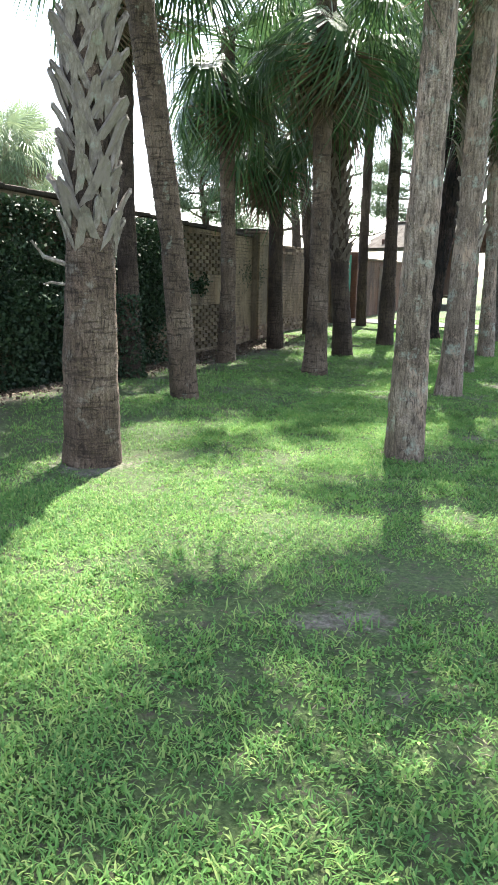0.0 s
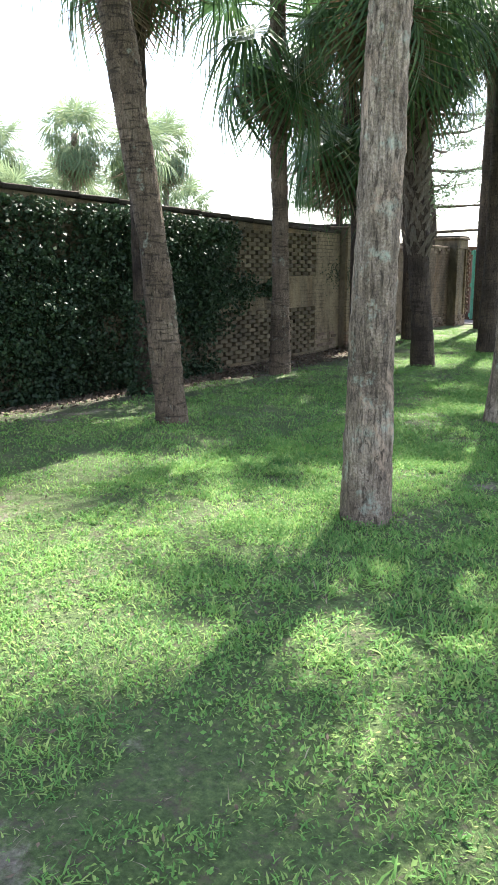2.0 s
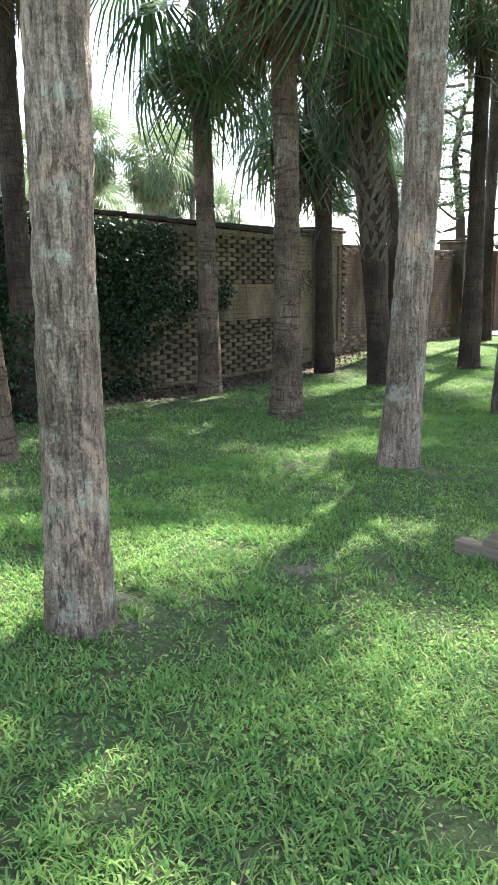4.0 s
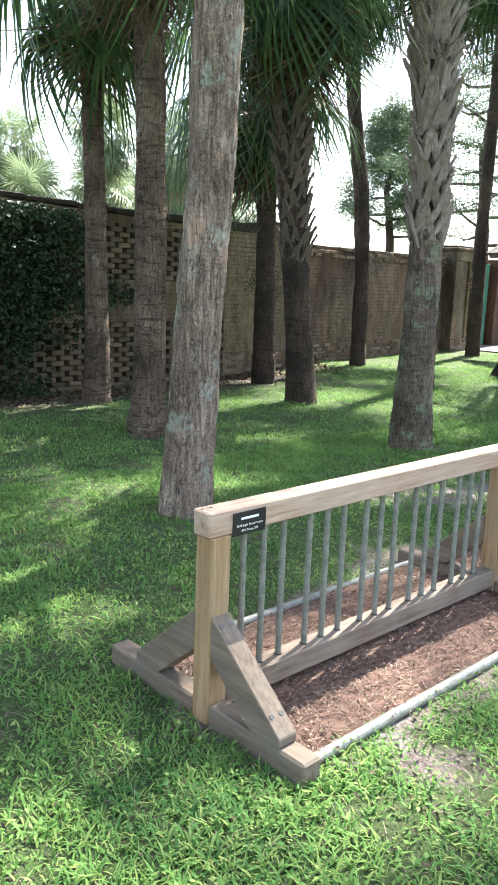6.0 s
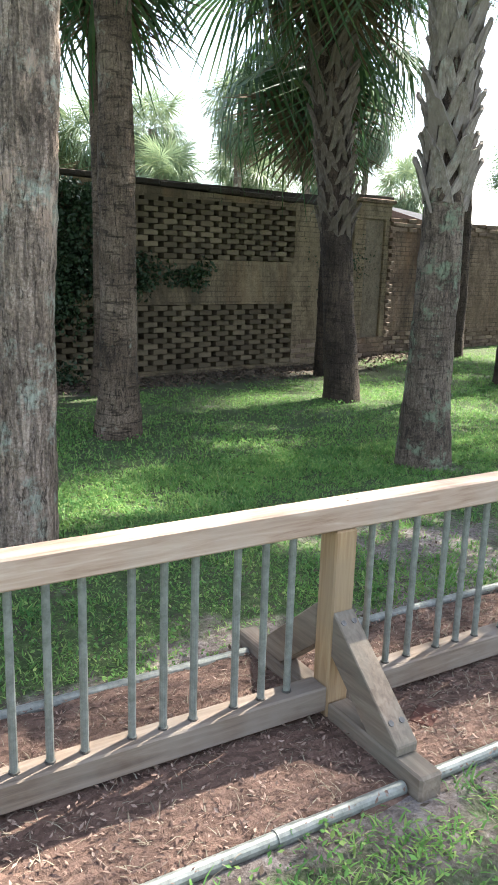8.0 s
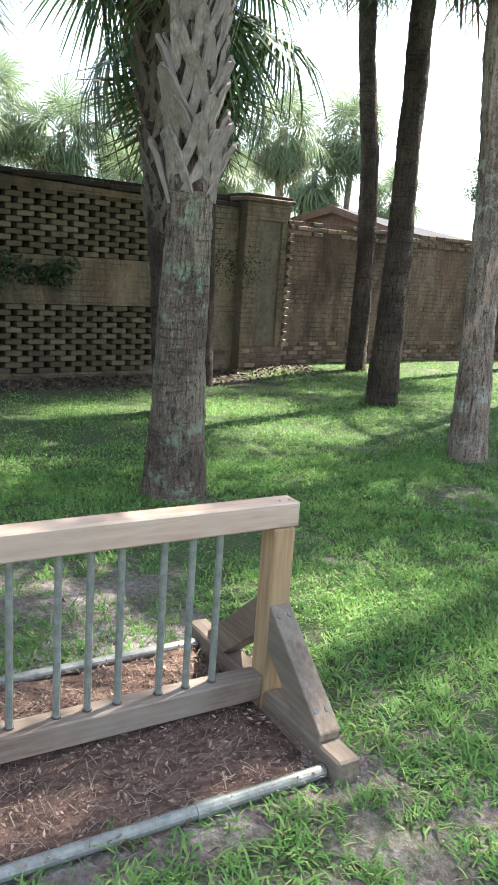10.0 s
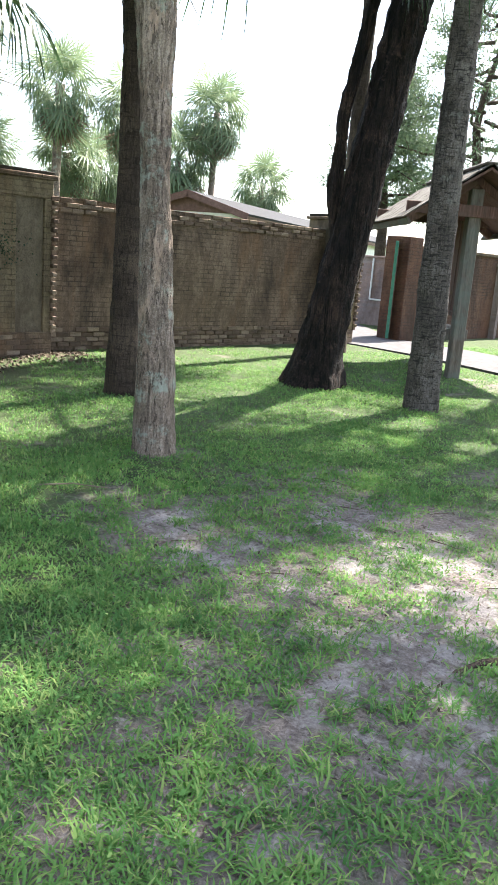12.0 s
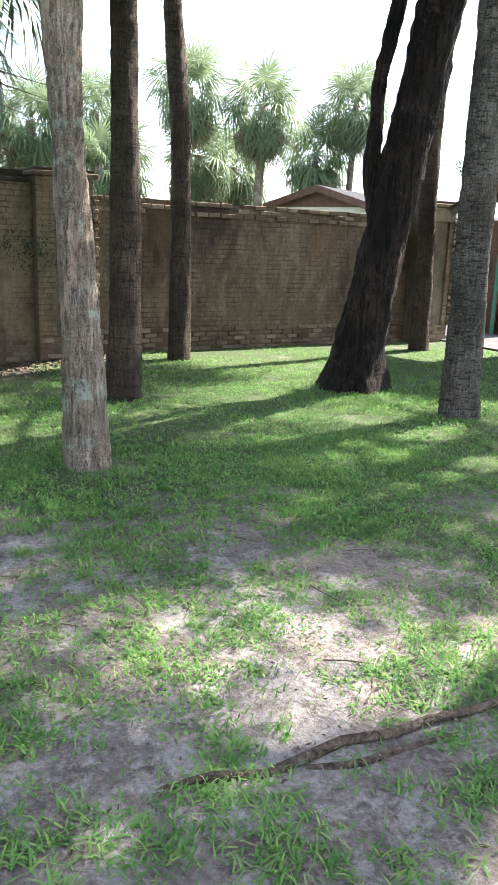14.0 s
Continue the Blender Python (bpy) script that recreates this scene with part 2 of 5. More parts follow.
M["old_wall"] = masonry("old_wall", ((0.10, 0.067, 0.044), (0.20, 0.14, 0.096), (0.34, 0.252, 0.18)), (0.045, 0.034, 0.027), (0.04, 0.027, 0.02))
M["pale_wall"] = masonry("pale_wall", ((0.115, 0.084, 0.05), (0.235, 0.18, 0.112), (0.37, 0.29, 0.19)), (0.07, 0.053, 0.036), (0.05, 0.038, 0.024))
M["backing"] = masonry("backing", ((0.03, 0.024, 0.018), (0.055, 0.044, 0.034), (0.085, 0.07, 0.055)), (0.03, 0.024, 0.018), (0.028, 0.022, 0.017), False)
M["plaster"] = masonry("plaster", ((0.105, 0.082, 0.053), (0.19, 0.15, 0.105), (0.28, 0.23, 0.165)), (0.2, 0.17, 0.13), (0.05, 0.038, 0.028), False)
M["pink_wall"] = masonry("pink_wall", ((0.22, 0.165, 0.155), (0.3, 0.235, 0.22), (0.37, 0.305, 0.285)), (0.34, 0.31, 0.3), (0.18, 0.13, 0.12))
M["rust_wall"] = masonry("rust_wall", ((0.07, 0.034, 0.022), (0.12, 0.062, 0.04), (0.18, 0.10, 0.068)), (0.06, 0.045, 0.036), (0.04, 0.022, 0.016))


def brick_mat(name, a, b, c3):
    m = Nodes(name, 0.92)
    g = m.noise(48, 5, 0.75)
    c = m.ramp(m.chance(), (0.0, a), (0.5, b), (1.0, c3))
    c = m.mix(m.ramp(g, (0.4, 0.0), (0.7, 0.55)), c, (0.06, 0.046, 0.036))
    m.world_place()
    c = m.mix(m.ramp(m.noise(1.6, 4, 0.7), (0.5, 0.0), (0.68, 0.7)), c, (0.052, 0.042, 0.028))
    m.colour(c)
    m.bump(g, 0.8, 0.012)
    return m.mat


M["brick"] = brick_mat("brick", (0.10, 0.065, 0.046), (0.18, 0.125, 0.09), (0.30, 0.225, 0.165))
M["lattice_brick"] = brick_mat("lattice_brick", (0.075, 0.056, 0.032), (0.118, 0.09, 0.053), (0.18, 0.14, 0.086))
M["lattice_rest"] = M["lattice_brick"]


def timber(name, dark, mid, light, weather, axis):
    m = Nodes(name, 0.75)
    stretch = {"x": (0.08, 1, 1), "y": (1, 0.08, 1), "z": (1, 1, 0.08)}[axis]
    g = m.noise(52, 4, 0.6, m.scaled(*stretch), 0.6)
    broad = m.noise(7, 3, 0.6, m.scaled(*stretch), 1.2)
    c = m.ramp(m.math("ADD", m.math("MULTIPLY", g, 0.55), m.math("MULTIPLY", broad, 0.45)), (0.35, dark), (0.5, mid), (0.64, light))
    knots = m.voronoi(2.6, m.scaled(*[0.5 if s < 1 else 3.0 for s in stretch]))
    c = m.mix(m.ramp(knots, (0.0, 0.9), (0.13, 0.0)), c, tuple(v * 0.55 for v in dark))
    c = m.mix(m.ramp(m.noise(2.6, 4, 0.65), (0.4, 0.0), (0.65, 0.65)), c, weather)
    m.colour(c)
    m.bump(g, 0.35, 0.004)
    return m.mat


FRESH = ((0.25, 0.16, 0.108), (0.38, 0.265, 0.195), (0.47, 0.355, 0.275))
GREYED = ((0.1, 0.07, 0.05), (0.165, 0.122, 0.09), (0.24, 0.188, 0.145))
M["rail_wood"] = timber("rail_wood", *FRESH, (0.38, 0.30, 0.24), "y")
M["post_wood"] = timber("post_wood", (0.2, 0.115, 0.055), (0.3, 0.19, 0.10), (0.39, 0.265, 0.15), (0.25, 0.185, 0.12), "z")
M["foot_wood"] = timber("foot_wood", *GREYED, (0.14, 0.13, 0.105), "x")
M["beam_wood"] = timber("beam_wood", *GREYED, (0.22, 0.19, 0.16), "y")
M["old_timber"] = timber("old_timber", (0.075, 0.06, 0.045), (0.13, 0.105, 0.085), (0.2, 0.17, 0.14), (0.13, 0.16, 0.145), "z")
M["red_timber"] = timber("red_timber", (0.06, 0.03, 0.022), (0.12, 0.062, 0.046), (0.19, 0.11, 0.085), (0.12, 0.085, 0.07), "z")


def plain(name, a, b, rough, metal=0.0, scale=8.0):
    m = Nodes(name, rough)
    m.set("Metallic", metal)
    g = m.noise(scale, 5, 0.7)
    m.colour(m.ramp(g, (0.35, a), (0.65, b)))
    m.bump(g, 0.15, 0.004)
    return m.mat


M["galvanised"] = plain("galvanised", (0.15, 0.158, 0.14), (0.25, 0.26, 0.238), 0.5, 0.35, 30)
M["steel"] = plain("steel", (0.09, 0.085, 0.08), (0.17, 0.165, 0.155), 0.45, 0.8, 40)
M["plaque"] = plain("plaque", (0.012, 0.012, 0.012), (0.025, 0.024, 0.024), 0.35)
M["white_print"] = plain("white_print", (0.62, 0.62, 0.6), (0.75, 0.75, 0.73), 0.6)
M["concrete"] = plain("concrete", (0.2, 0.182, 0.17), (0.3, 0.28, 0.26), 0.9, 0.0, 14)
M["drive"] = plain("drive", (0.06, 0.054, 0.056), (0.10, 0.092, 0.095), 0.9, 0.0, 6)
M["green_paint"] = plain("green_paint", (0.03, 0.14, 0.095), (0.06, 0.2, 0.14), 0.5, 0.0, 12)
M["shingle"] = plain("shingle", (0.02, 0.019, 0.021), (0.04, 0.038, 0.042), 1.0, 0.0, 10)
M["old_shingle"] = plain("old_shingle", (0.05, 0.042, 0.036), (0.13, 0.115, 0.1), 0.95, 0.0, 7)
M["fascia"] = plain("fascia", (0.10, 0.052, 0.042), (0.16, 0.09, 0.073), 0.7, 0.0, 5)
M["white_wall"] = plain("white_wall", (0.6, 0.58, 0.53), (0.72, 0.7, 0.65), 0.85, 0.0, 3)
M["glass"] = plain("glass", (0.03, 0.035, 0.04), (0.05, 0.055, 0.06), 0.08)
M["red_brick"] = plain("red_brick", (0.07, 0.03, 0.022), (0.12, 0.055, 0.04), 0.9, 0.0, 30)
M["litter"] = plain("litter", (0.05, 0.036, 0.026), (0.17, 0.125, 0.09), 0.9, 0.0, 9)


# ---- mesh helpers ----
def part(name, bm, material, parent, label=""):
    me = bpy.data.meshes.new(name)
    bm.to_mesh(me)
    bm.free()
    me.materials.append(material)
    ob = new(name, me)
    ob.parent = parent
    return tagged(ob, label)


def shared(name, me, parent, m):
    ob = new(name, me)
    ob.parent = parent
    ob.matrix_basis = m
    return ob


def mesh_of(name, verts, faces, material, smooth=False):
    me = bpy.data.meshes.new(name)
    me.from_pydata(verts, [], faces)
    me.materials.append(material)
    if smooth:
        me.polygons.foreach_set("use_smooth", [True] * len(me.polygons))
    me.update()
    return me


def thing(name, m, label, category, group="", kind=""):
    ob = new(name)
    ob.matrix_basis = m
    return tagged(ob, label, category, group, kind)


def box(bm, x0, x1, y0, y1, z0, z1, bevel=0.0, m=None):
    """A bevelled block added to bm."""
    made = bmesh.ops.create_cube(bm, size=1.0)
    vs = made["verts"]
    for v in vs:
        v.co = Vector(((x0 + x1) / 2 + v.co.x * (x1 - x0), (y0 + y1) / 2 + v.co.y * (y1 - y0), (z0 + z1) / 2 + v.co.z * (z1 - z0)))
        if m is not None:
            v.co = m @ v.co
    if bevel:
        es = list({e for v in vs for e in v.link_edges})
        bmesh.ops.bevel(bm, geom=es, offset=bevel, segments=1, affect="EDGES")
    return bm


def block(*a, **k):
    return box(bmesh.new(), *a, **k)


def rod(p, q, r, sides=12, bm=None):
    bm = bm or bmesh.new()
    p, q = Vector(p), Vector(q)
    m = Matrix.Translation((p + q) / 2) @ (q - p).to_track_quat("Z", "Y").to_matrix().to_4x4()
    bmesh.ops.create_cone(bm, cap_ends=True, segments=sides, radius1=r, radius2=r, depth=(q - p).length, matrix=m)
    return bm


def at_height(points, z):
    """The centre and radius of a trunk, given as (x, y, z, r), at a height."""
    zs = [p[2] for p in points]
    return [float(np.interp(z, zs, [p[k] for p in points])) for k in (0, 1, 3)]


def trunk_mesh(name, points, material, sides=22, step=0.045, rough=0.012, flare=0.0, ribs=0, seed=0):
    """A trunk along points (x, y, z, r), with ring scars and a rough, uneven surface."""
    top = points[-1][2]
    n = max(8, int((top + 0.12) / step))
    zs = np.linspace(-0.12, top, n)
    # smooth centre line
    cs = np.array([at_height(points, max(z, 0)) for z in zs])
    k = max(3, int(0.35 / step)) | 1
    pad = np.pad(cs, ((k // 2, k // 2), (0, 0)), mode="edge")
    cs = np.stack([np.convolve(pad[:, i], np.ones(k) / k, mode="valid") for i in range(3)], 1)
    verts, faces = [], []
    for i, z in enumerate(zs):
        x, y, r = cs[i]
        ring = 0.005 * noise.noise((seed * 7.1, 3.3, z * 9.0)) + 0.0022 * math.sin(z * 58 + 3 * noise.noise((seed, 0, z * 2)))
        foot = flare * math.exp(-max(z, 0) * 4.5)
        for j in range(sides):
            a = 2 * math.pi * j / sides
            d = Vector((math.cos(a), math.sin(a), 0))
            w = noise.noise((d.x * 1.6 + seed * 3.7, d.y * 1.6, z * 1.4)) * 0.018 + noise.noise((d.x * 5 + seed, d.y * 5, z * 7)) * rough
            if ribs:
                w += ribs * 0.01 * abs(math.sin(a * 4.5 + noise.noise((seed, z * 0.8, 1)) * 2)) + noise.noise((d.x * 9, d.y * 9, z * 1.5)) * 0.03
            rr = r + ring + w + foot * (1 + 0.5 * math.sin(a * 5 + seed))
            verts.append((x + d.x * rr, y + d.y * rr, z))
    for i in range(n - 1):
        for j in range(sides):
            k2 = (j + 1) % sides
            faces.append((i * sides + j, i * sides + k2, (i + 1) * sides + k2, (i + 1) * sides + j))
    faces.append(tuple((n - 1) * sides + j for j in range(sides)))
    return mesh_of(name, verts, faces, material, True)


def fan_mesh(name, material, petiole=0.75, blade=0.9, segments=48, droop=0.35, spread=150, seed=0, hang=0.0, wide=1.0):
    """One fan frond: petiole along +x from the origin, then a fan of split, drooping segments."""
    rng = random.Random(seed)
    verts, faces = [], []
    for s, (x, w) in enumerate(((0, 0.024), (petiole * 0.5, 0.015), (petiole, 0.011))):
        sag = -0.10 * (x / petiole) ** 2
        verts += [(x, -w, sag), (x, w, sag), (x, 0, sag - w)]
    for s in range(2):
        for j in range(3):
            a, b = s * 3 + j, s * 3 + (j + 1) % 3
            faces.append((a, b, b + 3, a + 3))
    for i in range(segments):
        u = i / (segments - 1) * 2 - 1
        ang = radians(u * spread) + rng.uniform(-0.03, 0.03)
        long = blade * (1.05 - 0.35 * u * u) * rng.uniform(0.88, 1.08)
        costa = 0.26 * (1 - abs(u))
        fold = rng.uniform(-0.25, 0.25)
        start = len(verts)
        tip_drop = droop * rng.uniform(0.7, 1.5)
        for f, w in ((0.0, 0.004), (0.3, 0.0175), (0.55, 0.018), (0.75, 0.012), (0.9, 0.006), (1.0, 0.0015)):
            d, w = long * f, w * wide
            cx, cy = petiole + costa + math.cos(ang) * d, math.sin(ang) * d
            cz = -0.10 - tip_drop * max(0.0, f - 0.25) ** 1.8 * (1 + abs(u) * 0.8) * blade - 0.16 * costa + 0.10 * abs(u) * f - hang * f
            px, py = -math.sin(ang) * w, math.cos(ang) * w
            verts += [(cx + px, cy + py, cz + w * fold), (cx - px, cy - py, cz - w * fold)]
        for k in range(5):
            a = start + 2 * k
            faces.append((a, a + 1, a + 3, a + 2))
    return mesh_of(name, verts, faces, material)


FANS = [fan_mesh("frond", M["frond"], seed=s, droop=d, petiole=p) for s, d, p in ((1, 0.5, 0.8), (2, 0.9, 0.7), (3, 1.3, 0.65))]
DEAD = [fan_mesh("dead_frond", M["dead_frond"], seed=s, droop=1.2, blade=0.75, petiole=0.55, spread=70, segments=30) for s in (4, 5)]
FAR_FANS = [fan_mesh("frond", M["hazed_frond"], seed=s, droop=d, petiole=0.8, blade=0.9, segments=26, wide=1.45) for s, d in ((6, 0.5), (7, 0.9), (9, 1.3))]
FAR_DEAD = [fan_mesh("dead_frond", M["hazed_dead_frond"], seed=8, droop=1.2, blade=0.9, petiole=0.45, spread=70, segments=20, wide=1.6)]


def crown(tree, centre, count, dead, size, seed, fans=None, brown=None, low=-48, high=72):
    rng = random.Random(seed)
    fans, brown = fans or FANS, brown or DEAD
    for i in range(count + dead):
        old = i >= count
        az = i * 137.5 + rng.uniform(-14, 14)
        f = i / max(1, count - 1)
        el = rng.uniform(-84, -66) if old else high - (high - low) * f ** 0.8 + rng.uniform(-8, 8)
        z = -0.30 * (0.5 if old else f) + rng.uniform(-0.06, 0.06) - (0.18 if old else 0)
        me = rng.choice(brown) if old else fans[min(len(fans) - 1, int(f * len(fans)))]
        s = size * rng.uniform(0.85, 1.1)
        m = Matrix.Translation((centre[0], centre[1], centre[2] + z)) @ Matrix.Rotation(radians(az), 4, "Z") @ Matrix.Rotation(radians(-el), 4, "Y")
        m = m @ Matrix.Translation((0.10, 0, 0)) @ Matrix.Rotation(radians(rng.uniform(-25, 25)), 4, "X") @ Matrix.Diagonal((s, s, s, 1))
        shared("dead_frond" if old else "frond", me, tree, m)


def boot_mesh(name, seed, material):
    """A cut leaf base: two straps that cross the trunk and join in one blunt stub; +x is out, z up."""
    rng = random.Random(seed)
    bm = bmesh.new()
    tall, half = rng.uniform(0.32, 0.42), rng.uniform(0.075, 0.10)
    tip = rng.uniform(0.07, 0.11)
    bend = rng.uniform(-0.025, 0.025)
    for side in (-1, 1):
        sec = []
        for f, y, out, w, th in ((0, half, -0.008, 0.034, 0.009), (0.28, half * 0.7, 0.010, 0.036, 0.013), (0.55, half * 0.36, 0.030, 0.036, 0.017), (0.78, 0.022, tip * 0.58, 0.030, 0.018), (1.0, 0.017, tip, 0.024, 0.012)):
            yy = side * y + bend * f * f
            curve = -0.5 * y * y / 0.2
            sec.append([bm.verts.new((out + curve + a * th, yy + b * w, f * tall - (0.02 * b * side if f == 1.0 else 0))) for a, b in ((1, -1), (1.3, 0), (1, 1), (-1, 1), (-1, -1))])
        for a, b in zip(sec, sec[1:]):
            for k in range(5):
                bm.faces.new((a[k], a[(k + 1) % 5], b[(k + 1) % 5], b[k]))
        bm.faces.new(sec[-1])
        bm.faces.new(sec[0][::-1])
    bmesh.ops.recalc_face_normals(bm, faces=bm.faces)
    me = bpy.data.meshes.new(name)
    bm.to_mesh(me)
    bm.free()
    me.materials.append(M[material])
    return me


BOOTS = [boot_mesh("boot", s, "boot") for s in range(4)]
OLD_BOOTS = [boot_mesh("boot", s + 9, "old_boot") for s in range(4)]


def boots(tree, points, z0, z1, seed, kinds, pitch=0.125, ring=6, girth=1.0):
    rng = random.Random(seed)
    z, row = z0, 0
    while z < z1:
        for k in range(ring):
            zz = z + rng.uniform(-0.03, 0.03)
            x, y, r = at_height(points, zz)
            a = 360 / ring * (k + 0.5 * (row % 2)) + row * 9 + rng.uniform(-6, 6)
            s = girth * rng.uniform(0.72, 1.1)
            m = Matrix.Translation((x, y, zz)) @ Matrix.Rotation(radians(a), 4, "Z") @ Matrix.Translation((r - 0.012, 0, 0)) @ Matrix.Rotation(radians(rng.uniform(-3, 10)), 4, "Y") @ Matrix.Rotation(radians(rng.uniform(-14, 14)), 4, "X") @ Matrix.Diagonal((s, s, s, 1))
            shared("boot", rng.choice(kinds), tree, m)
        z += pitch
        row += 1


def palm(x, y, points, label, material, fronds=20, dead=6, size=1.0, boot=None, flare=0.01, seed=0, group="palms of the grove", low=-48, boot_kind="boot"):
    """A cabbage palm: points are (dx, dy, z, r) from its base."""
    tree = thing("palm_tree", pose(x, y, ground_z(x, y)), label, "palm tree", group)
    shared("trunk", trunk_mesh("trunk", points, M[material], flare=flare, seed=seed), tree, Matrix())
    if boot:
        sleeve = [(*at_height(points, z)[:2], z - boot[0] - 0.15, at_height(points, z)[2] + 0.004) for z in np.linspace(boot[0] + 0.15, points[-1][2], 6)]
        shared("fibre", trunk_mesh("fibre", sleeve, M["fibre"], 18, 0.1, 0.006, seed=seed), tree, Matrix.Translation((0, 0, boot[0] + 0.15)))
        boots(tree, points, boot[0], boot[1], seed, BOOTS if boot_kind == "boot" else OLD_BOOTS, girth=1.0 if boot_kind == "boot" else 0.8)
    if fronds:
        crown(tree, points[-1], fronds, dead, size, seed + 50, low=low)
    return tree


# ---- ground ----
def ground_z(x, y):
    """A shallow dip along the old wall."""
    f = min(1.0, max(0.0, (-6.8 - x) / 1.6)) * min(1.0, max(0.0, (18.5 - y) / 2.0))
    return -0.12 * f * f * (3 - 2 * f) + 0.02 * noise.noise((x * 0.35, y * 0.35, 2.0)) * min(1.0, max(0.0, (30 - abs(x)) / 10)) + 0.06 * math.exp(-((x + 5.2) / 1.4) ** 2 - ((y - 8.0) / 1.6) ** 2) + 0.08 * math.exp(-((x + 2.6) / 0.9) ** 2 - ((y - 10.3) / 1.2) ** 2)


def wear_at(x, y):
    """How far the grass is worn off: 0 lush, 1 bare."""
    w = 0.0
    w += 0.42 * math.exp(-((x - 0.4) / 1.9) ** 2 - ((y - 16.3) / 2.1) ** 2)
    w += 0.30 * math.exp(-((x + 1.6) / 1.6) ** 2 - ((y - 17.3) / 0.8) ** 2)
    w += 0.22 * math.exp(-((x - 0.4) / 0.7) ** 2 - ((y - 13.2) / 2.2) ** 2)
    w += 0.15 * math.exp(-((x - 0.3) / 0.5) ** 2 - ((y - 10.6) / 2.0) ** 2)
    w += 0.55 * math.exp(-((x + 0.65) / 0.55) ** 4 - ((y - 10.9) / 2.15) ** 8)
    w += 0.4 * math.exp(-((x + 4.5) / 1.3) ** 2 - ((y - 24.3) / 1.2) ** 2)
    w += 0.36 * math.exp(-((x + 1.7) / 0.9) ** 2 - ((y - 12.4) / 0.9) ** 2)
    w += 0.4 * math.exp(-((x + 1.9) / 0.8) ** 2 - ((y - 15.9) / 0.55) ** 2)
    w += 0.35 * math.exp(-((x + 1.5) / 0.6) ** 2 - ((y - 19.1) / 0.5) ** 2)
    spot = noise.noise((x * 1.9, y * 1.9, 7.0)) + 0.5 * noise.noise((x * 4.1, y * 4.1, 3.0))
    w += 0.22 * min(1.0, max(0.0, (spot - 0.34) / 0.2))
    for px, py, r in ((-4.2, 5.1, 0.5), (-2.0, 6.9, 0.35), (-1.75, 8.0, 0.25), (-1.2, 3.3, 0.3), (-2.5, 10.3, 0.3), (-3.2, 13.7, 0.35), (-3.4, 16.8, 0.3)):
        w += 0.32 * math.exp(-((x - px) ** 2 + (y - py) ** 2) / (r * r))
    return w


def dark_strip_at(x, y):
    """The strip of bare ground under the wall that is coloured darker."""
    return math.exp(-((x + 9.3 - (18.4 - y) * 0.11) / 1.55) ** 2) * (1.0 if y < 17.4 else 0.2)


def make_ground():
    xs = np.concatenate([[-1500, -400, -120, -60, -35, -22, -16], np.arange(-13, 6.01, 0.25), [8, 12, 20, 40, 120, 400, 1500]])
    ys = np.concatenate([[-1500, -400, -120, -40, -18, -10], np.arange(-6, 32.01, 0.25), [36, 42, 55, 80, 150, 400, 1500]])
    verts = [(x, y, ground_z(x, y)) for y in ys for x in xs]
    nx = len(xs)
    faces = [(j * nx + i, j * nx + i + 1, (j + 1) * nx + i + 1, (j + 1) * nx + i) for j in range(len(ys) - 1) for i in range(nx - 1)]
    me = mesh_of("ground", verts, faces, M["ground"], True)
    attr = me.attributes.new("wear", "FLOAT", "POINT")
    attr.data.foreach_set("value", [wear_at(v[0], v[1]) + 0.25 * dark_strip_at(v[0], v[1]) for v in verts])
    attr = me.attributes.new("dark_strip", "FLOAT", "POINT")
    attr.data.foreach_set("value", [dark_strip_at(v[0], v[1]) for v in verts])
    tagged(new("ground", me), "mown lawn with weeds, bare sandy patches and leaf litter", "lawn", kind="structure")


make_ground()

# ---- old wall along the grove ----
WALL = pose(-9.25, 18.4, 0, 0, 0, 6.3)
LAT_X = -0.20


def lattice_top(y):
    """The coping's underside rises slowly away from the pier."""
    return 2.42 + 0.026 * max(0.0, -1.9 - y)


wall_a = thing("wall_west", WALL, "old openwork brick wall, pale weathered brick half hidden by ivy", "garden wall", kind="structure")
# added block behind the openwork: stops light, its dark colour shades the holes
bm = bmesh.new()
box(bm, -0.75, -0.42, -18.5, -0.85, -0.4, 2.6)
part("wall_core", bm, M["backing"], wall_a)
# solid bands between and around the openwork panels
bm = bmesh.new()
for z0, z1 in ((-0.4, -0.05), (0.887, 1.527)):
    box(bm, -0.45, LAT_X + 0.002, -18.5, -0.85, z0, z1)
box(bm, -0.45, LAT_X + 0.004, -1.95, -0.85, -0.4, 2.44)
bm2 = bmesh.new()
ys = np.linspace(-18.5, -0.85, 30)
rows = []
for y in ys:
    zt = lattice_top(y)
    rows.append([bm2.verts.new(v) for v in ((LAT_X, y, 2.36), (LAT_X, y, zt), (-0.45, y, zt), (-0.45, y, 2.36))])
for a, b in zip(rows, rows[1:]):
    for k in range(4):
        bm2.faces.new((a[k], a[(k + 1) % 4], b[(k + 1) % 4], b[k]))
for r in (rows[0], rows[-1][::-1]):
    bm2.faces.new(r)
bmesh.ops.recalc_face_normals(bm2, faces=bm2.faces)
part("upper_band", bm2, M["pale_wall"], wall_a)
part("wall_band", bm, M["pale_wall"], wall_a)
bm = bmesh.new()
rng = random.Random(5)
y = -18.5
while y < -0.9:
    long = rng.uniform(0.5, 0.9)
    e = min(y + long, -0.88)
    zt = lattice_top(y)
    box(bm, -0.80 + rng.uniform(-0.01, 0.01), LAT_X + 0.05 + rng.uniform(-0.012, 0.012), y, e - 0.006, zt + 0.003, zt + 0.075 + rng.uniform(-0.006, 0.006), 0.012)
    y = e if e < -0.9 else 0
